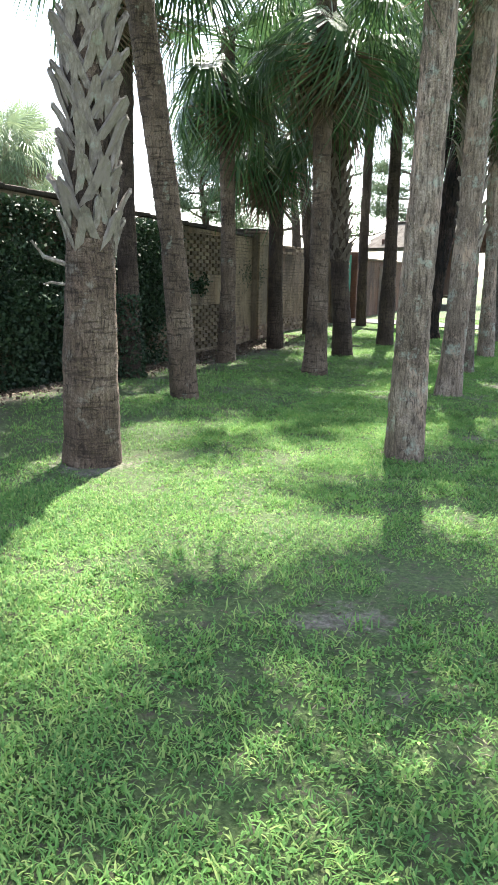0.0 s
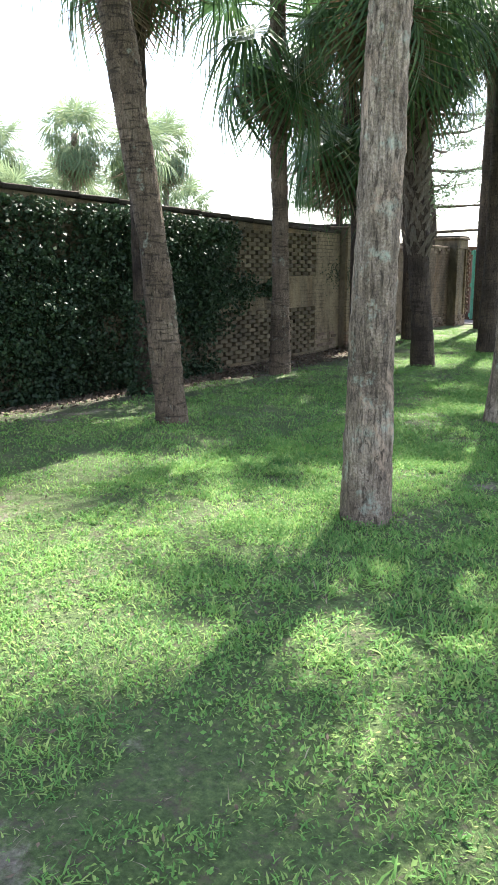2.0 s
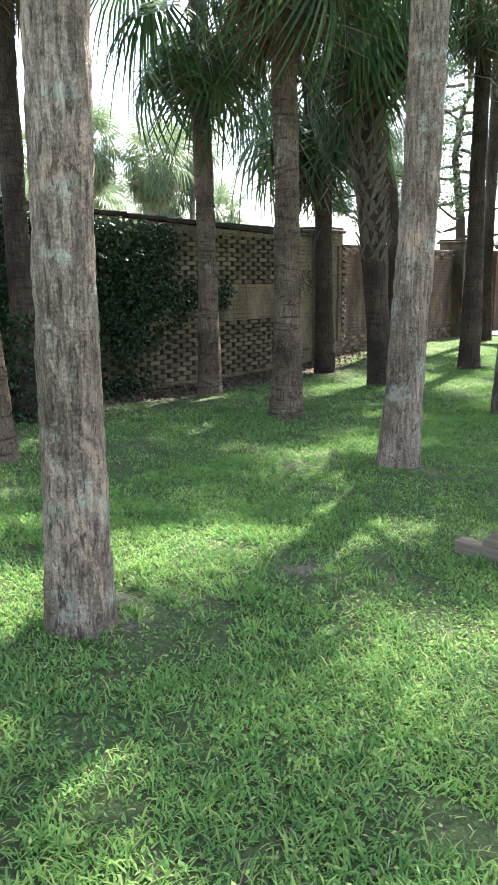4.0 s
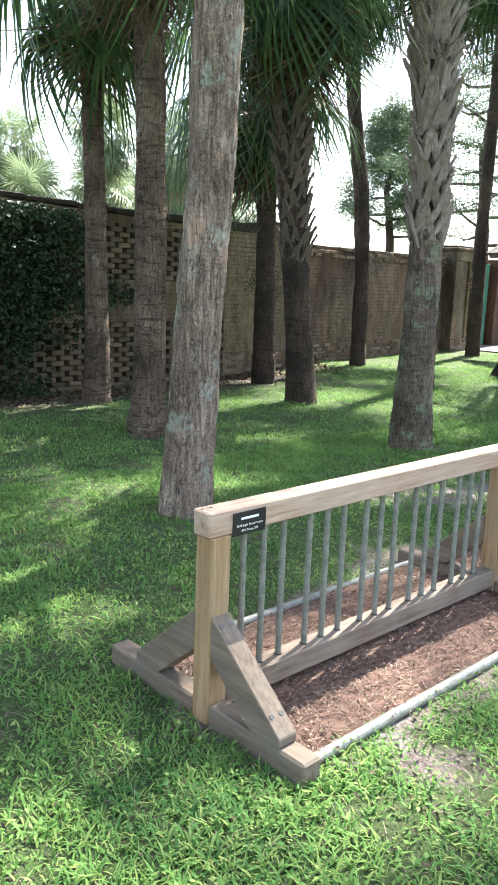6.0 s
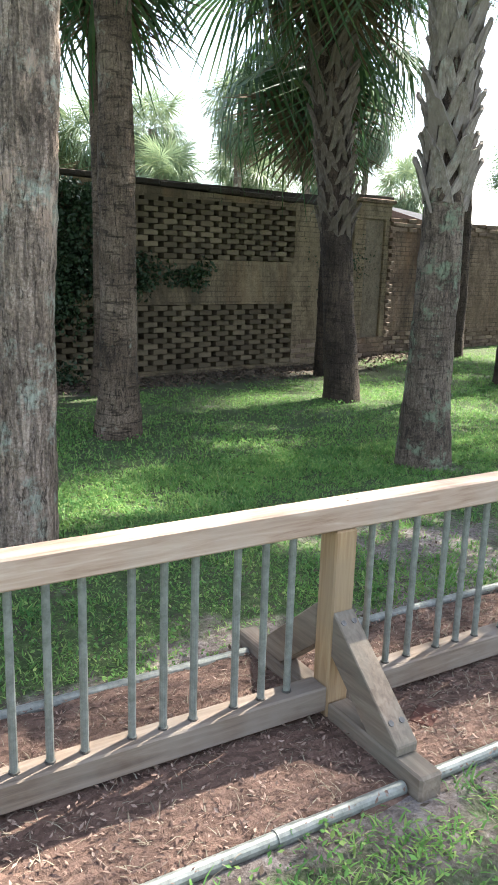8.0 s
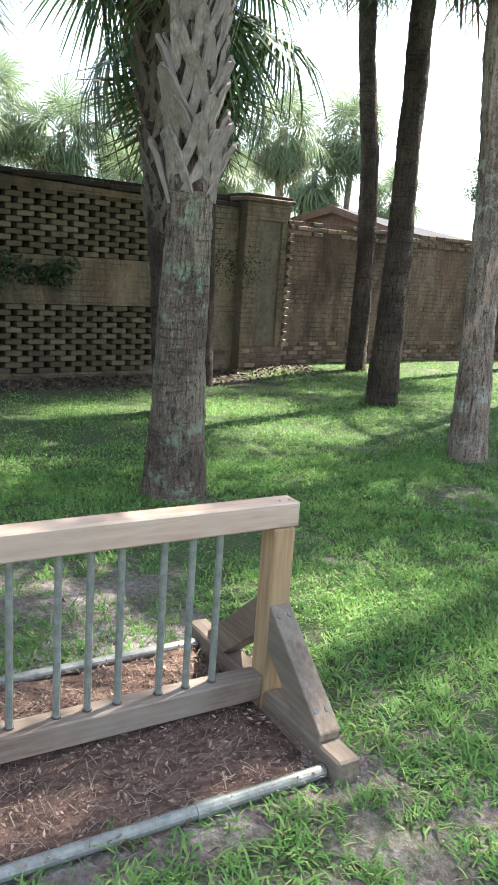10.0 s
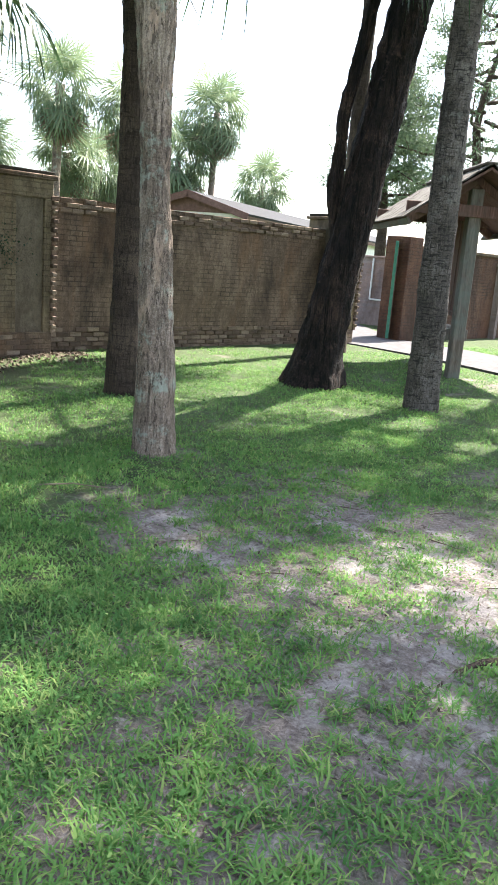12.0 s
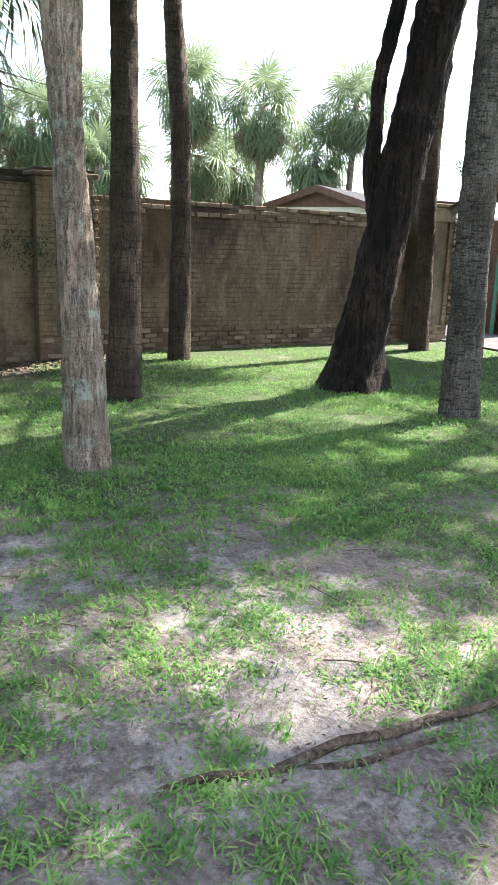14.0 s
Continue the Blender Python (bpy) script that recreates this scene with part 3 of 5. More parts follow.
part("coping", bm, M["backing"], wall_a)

# second stretch, solid
wall_b = thing("wall_north", WALL, "tall old brick wall, patchy stucco, dark rain stains", "garden wall", kind="structure")
bm = block(-0.68, -0.25, 0.0, 6.4, -0.4, 2.33)
bmesh.ops.subdivide_edges(bm, edges=bm.edges[:], cuts=14, use_grid_fill=True)
for v in bm.verts:
    n = noise.noise((v.co.x, v.co.y * 1.1, v.co.z * 1.3)) * 0.018
    v.co.x += n
    if v.co.z > 2.3:
        v.co.z += 0.02 * noise.noise((v.co.y * 2.0, 0, 5))
part("wall_face", bm, M["old_wall"], wall_b)


def pier(name, y0, y1, top, label, front=0.0, panel=True):
    p = thing(name, WALL, label, "wall pier", kind="structure")
    bm = bmesh.new()
    w = 0.14
    box(bm, -0.72, front - 0.05, y0 + 0.004, y1 - 0.004, -0.4, top - 0.1)
    part("core", bm, M["plaster"], p)
    if panel:
        for a, b, lab in ((y0, y0 + w + 0.12, "stile"), (y1 - w, y1, "stile")):
            part("stile", block(front - 0.06, front, a, b, 0.32, top - 0.36, 0.008), M["pale_wall"], p)
        part("panel_base", block(front - 0.06, front + 0.012, y0, y1, -0.4, 0.318, 0.01), M["old_wall"], p)
        part("panel_head", block(front - 0.06, front + 0.002, y0, y1, top - 0.358, top - 0.1, 0.01), M["pale_wall"], p)
    part("cap", block(-0.78, front + 0.05, y0 - 0.05, y1 + 0.05, top - 0.098, top - 0.03, 0.012), M["old_wall"], p)
    part("cap_upper", block(-0.74, front + 0.015, y0 - 0.01, y1 + 0.01, top - 0.028, top + 0.02, 0.01), M["backing"], p)
    return p


pier_a = pier("pier_1", -0.85, 0.0, 2.62, "brick wall pier with a tall sunken panel and a moulded cap")
pier_b = pier("pier_2", 6.4, 7.3, 2.62, "brick gate pier with ragged, sunlit brick edges")

# ---- trees of the grove ----
RINGED = "cabbage palm with slender ringed grey-brown trunk"
boot_palm = palm(-4.2, 5.1, [(0, 0, 0, 0.235), (0, 0, 1.0, 0.215), (0.01, 0.01, 1.7, 0.195), (0.03, 0.02, 2.4, 0.165), (0.02, 0.02, 3.6, 0.165), (0.02, 0.03, 6.4, 0.2)], "stout cabbage palm with crisscross leaf-base boots on the upper trunk", "brown_ring", boot=(1.72, 6.1), fronds=24, seed=1)
palm(-7.2, 9.65, [(0, 0, 0, 0.185), (-0.02, 0, 1.5, 0.15), (-0.04, -0.02, 3.0, 0.125), (-0.04, -0.02, 6.2, 0.13)], "cabbage palm with ivy climbing its dark trunk", "dark_bark", dead=7, seed=2, low=-25)
palm(-5.27, 8.14, [(0.02, 0.02, 0, 0.17), (-0.10, -0.06, 1.8, 0.145), (-0.30, -0.19, 3.4, 0.162), (-0.43, -0.28, 4.6, 0.165), (-0.7, -0.46, 7.6, 0.15)], "leaning " + RINGED, "palm_bark", fronds=13, seed=3)
palm(-7.17, 12.52, [(0, 0, 0, 0.175), (0.01, 0.01, 1.3, 0.138), (-0.01, -0.01, 2.7, 0.128), (-0.03, -0.03, 3.7, 0.126), (-0.04, -0.04, 5.6, 0.12)], RINGED + " close to the ivy wall", "palm_bark", fronds=15, dead=6, size=1.05, seed=4, low=-62)
palm(-8.07, 16.33, [(0, 0, 0, 0.19), (-0.02, -0.02, 1.8, 0.155), (-0.04, -0.08, 3.5, 0.16), (-0.1, -0.18, 4.3, 0.16), (-0.2, -0.28, 5.3, 0.15)], "cabbage palm with a dark curving trunk beside the wall pier", "dark_bark", dead=8, seed=5, size=1.25, low=-62)
palm(-5.12, 11.84, [(0, 0, 0, 0.215), (0.01, 0.01, 0.5, 0.17), (0.01, 0.01, 1.4, 0.15), (0, 0, 2.8, 0.139), (-0.02, -0.02, 4.0, 0.143), (-0.02, -0.02, 5.9, 0.15)], RINGED + " and dead leaf stalks", "palm_bark", fronds=14, dead=9, seed=6, low=-52)
palm(-5.84, 14.9, [(0, 0, 0, 0.21), (-0.04, -0.05, 0.8, 0.185), (-0.09, -0.11, 1.6, 0.17), (-0.17, -0.2, 2.9, 0.19), (-0.24, -0.28, 4.0, 0.19), (-0.27, -0.31, 5.9, 0.2)], "cabbage palm with dark shaggy boots below a low drooping crown", "dark_bark", boot=(1.8, 5.4), fronds=20, dead=8, size=1.08, seed=7, low=-55, boot_kind="old_boot")
palm(-8.65, 19.5, [(0, 0, 0, 0.16), (-0.05, 0.02, 1.9, 0.142), (-0.22, 0.05, 3.4, 0.146), (-0.5, 0.02, 4.9, 0.136), (-0.8, 0.0, 7.6, 0.13)], "cabbage palm with a thin wavering dark trunk", "dark_bark", seed=8)
palm(-2.01, 6.77, [(0, 0, 0, 0.168), (0, 0, 1.0, 0.148), (0.02, 0.01, 2.5, 0.13), (0.05, 0.02, 3.2, 0.132), (0.05, 0.02, 3.9, 0.12), (0.06, 0.04, 6.0, 0.13)], "cabbage palm with a smooth pale lichen-blotched trunk", "grey_bark", dead=2, fronds=16, seed=9)
palm(-2.53, 10.29, [(0, 0, 0, 0.172), (0.03, 0.03, 1.0, 0.15), (0.07, 0.08, 2.2, 0.142), (0.09, 0.1, 3.3, 0.146), (0.12, 0.13, 6.6, 0.142)], "cabbage palm with a pale peeling lichen-blotched trunk", "grey_bark", fronds=13, seed=10)
palm(-5.95, 17.82, [(0, 0, 0, 0.2), (0.01, 0.02, 1.8, 0.155), (0, 0.01, 3.0, 0.135), (0, 0, 4.2, 0.132), (0, 0, 7.0, 0.13)], "cabbage palm with a straight dark brown trunk", "dark_bark", dead=8, seed=11)
STOUT = [(0, 0, 0, 0.22), (0, 0, 0.5, 0.19), (0, 0, 1.2, 0.172), (-0.01, 0.02, 1.85, 0.155), (-0.03, 0.02, 2.6, 0.138), (-0.06, 0, 3.5, 0.142), (-0.08, 0, 6.3, 0.16)]
stout_palm = palm(-3.18, 13.68, STOUT, "stout cabbage palm with pale crisscross boots on the upper trunk", "ring_bark", boot=(2.0, 6.0), fronds=13, seed=12)
palm(-3.41, 16.76, [(0, 0, 0, 0.18), (-0.03, -0.05, 1.4, 0.132), (-0.05, -0.1, 2.3, 0.11), (-0.06, -0.12, 2.8, 0.128), (-0.07, -0.15, 3.5, 0.155), (-0.08, -0.16, 5.8, 0.15)], "cabbage palm with a pale smooth trunk swelling below the crown", "grey_bark", seed=13, low=-66)
palm(-4.1, 20.97, [(0, 0, 0, 0.215), (-0.01, -0.02, 1.0, 0.185), (-0.02, -0.03, 2.2, 0.178), (-0.03, -0.03, 3.6, 0.16), (-0.03, -0.03, 6.8, 0.14)], "cabbage palm with a rough brown ridged trunk", "rough_bark", seed=14)
palm(-8.87, 24.1, [(0, 0, 0, 0.17), (-0.02, -0.02, 1.6, 0.145), (-0.03, -0.06, 2.8, 0.14), (0, 0, 9.0, 0.13)], "cabbage palm with a brown trunk in front of the gate pier", "dark_bark", seed=15)


STALK_BM = bmesh.new()
for j, (w, t) in enumerate(((0.030, 0.012), (0.022, 0.010), (0.014, 0.007), (0.007, 0.004))):
    x, z = (0.0, 0.05, 0.16, 0.31)[j], (0.0, 0.20, 0.36, 0.43)[j]
    ring = [STALK_BM.verts.new((x + t * p, w * q, z)) for p, q in ((1, -1), (1, 1), (-1, 1), (-1, -1))]
    if j:
        for q in range(4):
            STALK_BM.faces.new((last[q], last[(q + 1) % 4], ring[(q + 1) % 4], ring[q]))
    last = ring
STALK_BM.faces.new(last)
bmesh.ops.recalc_face_normals(STALK_BM, faces=STALK_BM.faces)
STALK = bpy.data.meshes.new("leaf_stalk")
STALK_BM.to_mesh(STALK)
STALK_BM.free()
STALK.materials.append(M["boot"])
rng = random.Random(31)
for tree, pts, z0, z1, count in ((stout_palm, STOUT, 3.2, 4.6, 46),):
    for k in range(count):
        z = rng.uniform(z0, z1)
        x, y, r = at_height(pts, z)
        s = rng.uniform(0.6, 1.15)
        shared("leaf_stalk", STALK, tree, Matrix.Translation((x, y, z)) @ Matrix.Rotation(k * 2.4 + rng.uniform(-0.3, 0.3), 4, "Z") @ Matrix.Translation((r - 0.01, 0, 0)) @ Matrix.Rotation(rng.uniform(-0.1, 0.5), 4, "Y") @ Matrix.Diagonal((s, s, s, 1)))


def cedar():
    tree = thing("leaning_cedar", pose(-5.88, 20.75, 0), "big leaning dead-looking tree with charred furrowed bark and two stems", "tree")
    main = [(0, 0, 0, 0.345), (0.05, 0.07, 0.6, 0.285), (0.13, 0.18, 1.4, 0.25), (0.3, 0.42, 3.2, 0.24), (0.45, 0.6, 4.6, 0.235), (0.7, 0.9, 7.5, 0.22)]
    shared("trunk", trunk_mesh("trunk", main, M["charred_bark"], 30, 0.05, 0.03, 0.10, 3, 21), tree, Matrix())
    stem = [(0.10, 0.12, 1.95, 0.06), (0.05, 0.05, 2.5, 0.075), (0.07, 0.05, 3.5, 0.072), (0.20, 0.22, 4.7, 0.07), (0.34, 0.4, 7.0, 0.07)]
    me = trunk_mesh("stem", [(a, b, c - 1.9, d) for a, b, c, d in stem], M["charred_bark"], 16, 0.06, 0.02, 0, 1, 22)
    shared("stem", me, tree, Matrix.Translation((0, 0, 1.9)))
    return tree


cedar_tree = cedar()


# ---- bicycle rack ----
RACK_X, Z_BEAM = -0.62, 0.145
POSTS_Y = (8.885, 10.855, 12.875)


def rack():
    r = thing("bicycle_rack", pose(0, 0, 0), "timber bicycle rack with galvanised bars, braced feet and ground pipes", "bicycle rack")
    h = 0.045
    part("top_rail", block(RACK_X - h, RACK_X + h, 8.825, 12.93, 0.712, 0.805, 0.006), M["rail_wood"], r, "pale weathered pine rail")
    for y in (8.84, 8.88, 10.87, 10.91, 12.86, 12.9):
        part("screw", rod((RACK_X + 0.015 * (1 if int(y * 100) % 4 else -1), y, 0.800), (RACK_X + 0.015 * (1 if int(y * 100) % 4 else -1), y, 0.8065), 0.006, 8), M["steel"], r)
    for a, b in zip(POSTS_Y, POSTS_Y[1:]):
        part("bottom_beam", block(RACK_X - h, RACK_X + h, a + h + 0.001, b - h - 0.001, 0.052, Z_BEAM, 0.006), M["beam_wood"], r, "grey weathered beam")
        for g in range(5):
            for k in range(3):
                y = a + 0.145 + g * 0.3575 + k * 0.104
                bar = part("bar", rod((RACK_X, y, Z_BEAM - 0.02), (RACK_X, y, 0.72), 0.0125, 12), M["galvanised"], r)
                part("collar", rod((RACK_X, y, Z_BEAM - 0.001), (RACK_X, y, Z_BEAM + 0.006), 0.0165, 10), M["steel"], bar)
    for i, y in enumerate(POSTS_Y):
        part("post", block(RACK_X - h, RACK_X + h, y - h, y + h, -0.02, 0.7105, 0.006), M["post_wood"], r, "amber pine post")
        for side in (-1, 1):
            x0, x1 = RACK_X + side * (h + 0.001), RACK_X + side * (0.52 if side > 0 else 0.58)
            foot = part("foot", block(min(x0, x1), max(x0, x1), y - h, y + h, -0.01, 0.085, 0.008), M["foot_wood"], r, "grey weathered foot")
            # a square brace cut at both ends
            bm = bmesh.new()
            prof = ((h + 0.002, 0.425), (h + 0.002, 0.265), (0.262, 0.0865), (0.405, 0.0865), (0.405, 0.118))
            rings = [[bm.verts.new((RACK_X + side * px, y + w, pz)) for px, pz in prof] for w in (-h + 0.002, h - 0.002)]
            bm.faces.new(rings[0])
            bm.faces.new(rings[1][::-1])
            for k in range(5):
                bm.faces.new((rings[0][k], rings[1][k], rings[1][(k + 1) % 5], rings[0][(k + 1) % 5]))
            bmesh.ops.recalc_face_normals(bm, faces=bm.faces)
            bmesh.ops.bevel(bm, geom=bm.edges[:], offset=0.004, segments=1, affect="EDGES")
            brace = part("brace", bm, M["foot_wood"], r, "sawn grey brace")
            n = Vector((0.307, 0, 0.358)).normalized()
            for f in (0.10, 0.84):
                p = Vector((RACK_X + side * (h + f * 0.358), 0, 0.425 - f * 0.307))
                for dy in (-0.022, 0.022):
                    c = p + Vector((0, y + dy, 0))
                    d = Vector((n.x * side, 0, n.z))
                    part("bolt", rod(c - d * 0.012, c + d * 0.004, 0.010, 10), M["steel"], brace)
    for a, b in zip(POSTS_Y, POSTS_Y[1:]):
        for x, z in ((-0.165, 0.022), (-1.10, 0.03)):
            pipe = part("ground_pipe", rod((x, a + 0.055, z), (x, b - 0.055, z), 0.022, 14), M["galvanised"], r)
            if x > -0.5:
                part("coupling", rod((x, b - 0.52, z), (x, b - 0.42, z), 0.026, 14), M["galvanised"], pipe)
    # plaque
    px = RACK_X + h
    pl = part("plaque", block(px + 0.0005, px + 0.005, 8.930, 9.090, 0.702, 0.788, 0.0015), M["plaque"], r, "small black plaque with white lettering")
    for dy, dz in ((0.006, 0.006), (0.154, 0.006), (0.006, 0.08), (0.154, 0.08)):
        part("pin", rod((px + 0.004, 8.930 + dy, 0.702 + dz), (px + 0.0065, 8.930 + dy, 0.702 + dz), 0.0025, 8), M["steel"], pl)
    for text, z, size in (("2018 Eagle Scout Project", 0.734, 0.0125), ("BSA Troop 209", 0.715, 0.0125)):
        letter = bpy.data.curves.new("lettering", "FONT")
        letter.body, letter.size, letter.align_x, letter.extrude = text, size, "CENTER", 0.0003
        letter.materials.append(M["white_print"])
        ob = new("lettering", letter)
        ob.parent = pl
        ob.matrix_basis = Matrix.Translation((px + 0.0058, 9.010, z)) @ pose(0, 0, 0, 90, 0, 90)
    part("name_bar", block(px + 0.0045, px + 0.0058, 8.967, 9.053, 0.759, 0.768), M["white_print"], pl)
    return r


rack()
bm = bmesh.new()
bmesh.ops.create_grid(bm, x_segments=26, y_segments=90, size=0.5)
for v in bm.verts:
    x, y = v.co.x * 1.02 - 0.64, 10.9 + v.co.y * 4.25
    e = max(abs(v.co.x), abs(v.co.y)) * 2
    v.co = Vector((x + 0.07 * noise.noise((y * 2, x, 0)), y + 0.08 * noise.noise((x * 2, y, 4)), ground_z(x, y) + 0.022 - 0.05 * max(0, e - 0.86) / 0.14 + 0.012 * noise.noise((x * 9, y * 9, 1))))
me = bpy.data.meshes.new("mulch_bed")
bm.to_mesh(me)
bm.free()
me.materials.append(M["mulch"])
tagged(new("mulch_bed", me), "bed of reddish-brown wood mulch under the bicycle rack", "mulch", kind="structure")


# ---- kiosk, gate, drive ----
def kiosk():
    k = thing("information_kiosk", pose(-5.95, 23.9, 0, 0, 0, math.degrees(math.atan2(1.9, 1.35))), "open timber notice kiosk with a shingled gable roof and board siding", "kiosk")
    # local y runs along the ridge, away from the near post
    length = 2.33
    for y in (0, length):
        part("post", block(-0.1, 0.1, y - 0.1, y + 0.1, -0.05, 2.95, 0.012), M["old_timber"], k)
        part("cross_beam", block(-1.1, 1.1, y - 0.16, y - 0.103, 2.52, 2.70, 0.008), M["red_timber"], k)
        for s in (-1, 1):
            m = Matrix.Translation((0, y, 3.2)) @ Matrix.Rotation(s * radians(33), 4, "Y")
            bm = block(0 if s > 0 else -1.36, 1.36 if s > 0 else 0, -0.05, 0.05, -0.16, -0.04, 0.005, m=m)
            part("rafter", bm, M["red_timber"], k)
    for s in (-1, 1):
        m = Matrix.Translation((0, 0, 3.22)) @ Matrix.Rotation(s * radians(33), 4, "Y")
        roof = part("roof", block(0 if s > 0 else -1.42, 1.42 if s > 0 else 0, -0.6, length + 0.6, -0.035, 0.0, m=m), M["red_timber"], k, "shingled roof slope")
        rng = random.Random(3 + s)
        for row in range(7):
            d = 1.45 - row * 0.2
            y = -0.62
            while y < length + 0.6:
                w = rng.uniform(0.1, 0.2)
                tilt = Matrix.Rotation(s * radians(3.5), 4, "Y")
                a, b = (d - 0.26, d + rng.uniform(0, 0.02)) if s > 0 else (-d - rng.uniform(0, 0.02), -d + 0.26)
                part("shingle", block(a, b, y, y + w - 0.006, 0.006 + 0.004 * row % 0.01, 0.02 + rng.uniform(0, 0.008), m=m @ tilt @ Matrix.Translation((0, 0, 0.02 + 0.06 * (d / 1.45)))), M["old_shingle"], roof)
                y += w
        part("fascia", block(1.40 if s > 0 else -1.435, 1.435 if s > 0 else -1.40, -0.6, length + 0.6, -0.14, -0.037, m=m), M["old_timber"], roof)
    part("ridge_cap", block(-0.1, 0.1, -0.62, length + 0.62, 3.25, 3.30, 0.02), M["old_shingle"], k)
    n = 11
    for i in range(n):
        y0 = 0.12 + (length - 0.24) * i / n
        part("board", block(-0.02 + 0.008 * (i % 2), 0.02 + 0.008 * (i % 2), y0, y0 + (length - 0.24) / n - 0.008, 1.06, 2.5, 0.003), M["red_timber"], k)
    part("shelf", block(-0.16, 0.2, 0.103, length - 0.103, 0.60, 0.78, 0.01), M["old_timber"], k, "grey-green weathered rail")
    part("sill", block(-0.07, 0.09, 0.103, length - 0.103, 0.98, 1.055, 0.006), M["red_timber"], k)
    return k


kiosk()

bm = bmesh.new()
outline = [(-19, 26.0), (-10.3, 25.5), (-8.0, 25.6), (-4.4, 24.9), (8, 22.5), (8, 25.2), (-3, 26.9), (-8.5, 27.9), (-10.6, 27.7), (-14.2, 30.0), (-19, 30.0)]
top = [bm.verts.new((x, y, 0.035)) for x, y in outline]
low = [bm.verts.new((x, y, -0.1)) for x, y in outline]
bm.faces.new(top)
for i in range(len(top)):
    bm.faces.new((top[i], low[i], low[(i + 1) % len(top)], top[(i + 1) % len(top)]))
bmesh.ops.recalc_face_normals(bm, faces=bm.faces)
me = bpy.data.meshes.new("drive")
bm.to_mesh(me)
bm.free()
me.materials.append(M["drive"])
tagged(new("drive", me), "pale paved drive running through the gate", "driveway", kind="structure")

slab = thing("concrete_walk", pose(1.325, 14.2, 0, 0, 0, 6.2), "pale grey concrete walk with a broken edge", "footpath", kind="structure")
for i in range(5):
    part("slab", block(0.0, 1.5, 0.1 + i * 1.5, 1.59 + i * 1.5, -0.08, 0.022, 0.012), M["concrete"], slab)

gate = thing("gate", pose(-10.60, 27.35, 0, 0, 0, 42), "open green-framed gate leaf with reddish board panel", "gate")
part("stile", block(-0.035, 0.035, -0.06, 0.06, 0.06, 2.28, 0.006), M["green_paint"], gate)
part("stile", block(-0.035, 0.035, 1.14, 1.26, 0.06, 2.28, 0.006), M["green_paint"], gate)
for z in (0.12, 1.1, 2.14):
    part("rail", block(-0.03, 0.03, 0.061, 1.139, z, z + 0.12, 0.005), M["green_paint"], gate)
for i in range(8):
    part("board", block(-0.028, -0.004 + 0.06, 0.065 + i * 0.134, 0.193 + i * 0.134, 0.25, 2.1, 0.004), M["fascia"], gate)

wall_c = thing("wall_east", WALL, "rust-brown brick wall beyond the drive, grass at its foot", "garden wall", kind="structure")
part("wall_face", block(-0.65, -0.3, 9.75, 30, -0.4, 2.15), M["rust_wall"], wall_c)
part("coping", block(-0.72, -0.22, 9.7, 30, 2.152, 2.23, 0.012), M["old_wall"], wall_c)
part("end_pier", block(-0.78, -0.12, 9.2, 9.748, -0.4, 2.4, 0.015), M["rust_wall"], wall_c)

wall_d = thing("wall_far", pose(-17.5, 29.05, 0, 0, 0, 23.5), "low sunlit pinkish brick wall with a white pipe", "garden wall", kind="structure")
part("wall_face", block(0, 7.2, 0, 0.3, -0.3, 1.92), M["pink_wall"], wall_d)
part("coping", block(-0.03, 7.23, -0.05, 0.35, 1.922, 1.98, 0.01), M["pink_wall"], wall_d)
for a, b in (((3.55, -0.05, 1.9), (3.55, -0.05, 0.75)), ((3.55, -0.05, 0.75), (4.6, -0.05, 0.72))):
    part("pipe", rod(a, b, 0.025, 10), M["white_print"], wall_d)


# ---- building beyond the wall ----
def house():
    h = thing("low_house", pose(-31, 34.8, 0, 0, 0, 31.7), "long low house, white walls under a grey shingled gable roof", "house")
    L, W, EAVE, RIDGE = 52.0, 3.1, 3.6, 4.52
    part("wall", block(-W + 0.5, W - 0.5, 0.5, L, -0.2, EAVE), M["white_wall"], h, "off-white rendered wall")
    bm = bmesh.new()
    f = [bm.verts.new(v) for v in ((-W + 0.45, 0.45, EAVE), (W - 0.45, 0.45, EAVE), (0, 0.45, RIDGE - 0.12))]
    g = [bm.verts.new((v.co.x, 0.6, v.co.z)) for v in f]
    bm.faces.new(f)
    bm.faces.new(g[::-1])
    for i in range(3):
        bm.faces.new((f[i], f[(i + 1) % 3], g[(i + 1) % 3], g[i]))
    bmesh.ops.recalc_face_normals(bm, faces=bm.faces)
    part("gable", bm, M["fascia"], h, "reddish-brown gable boards")
    slope = math.atan2(RIDGE - EAVE, W)
    long = W / math.cos(slope) + 0.1
    for s in (-1, 1):
        m = Matrix.Translation((0, 0, RIDGE)) @ Matrix.Rotation(s * slope, 4, "Y")
        roof = part("roof", block(0 if s > 0 else -long, long if s > 0 else 0, 0, L + 0.5, -0.06, 0.04, m=m), M["shingle"], h)
        part("fascia", block(long - 0.04 if s > 0 else -long, long if s > 0 else -long + 0.04, 0, L + 0.5, -0.3, -0.062, m=m), M["fascia"], roof)
        part("barge_board", block(0 if s > 0 else -long, long if s > 0 else 0, -0.04, -0.003, -0.26, 0.05, m=m), M["fascia"], roof)
    for y in (3, 9, 16, 24, 33, 42):
        w = part("window", block(W - 0.5, W - 0.46, y - 0.7, y + 0.7, 1.3, 2.6), M["green_paint"], h)
        part("pane", block(W - 0.459, W - 0.45, y - 0.6, y + 0.6, 1.4, 2.5), M["glass"], w)
    return h


house()

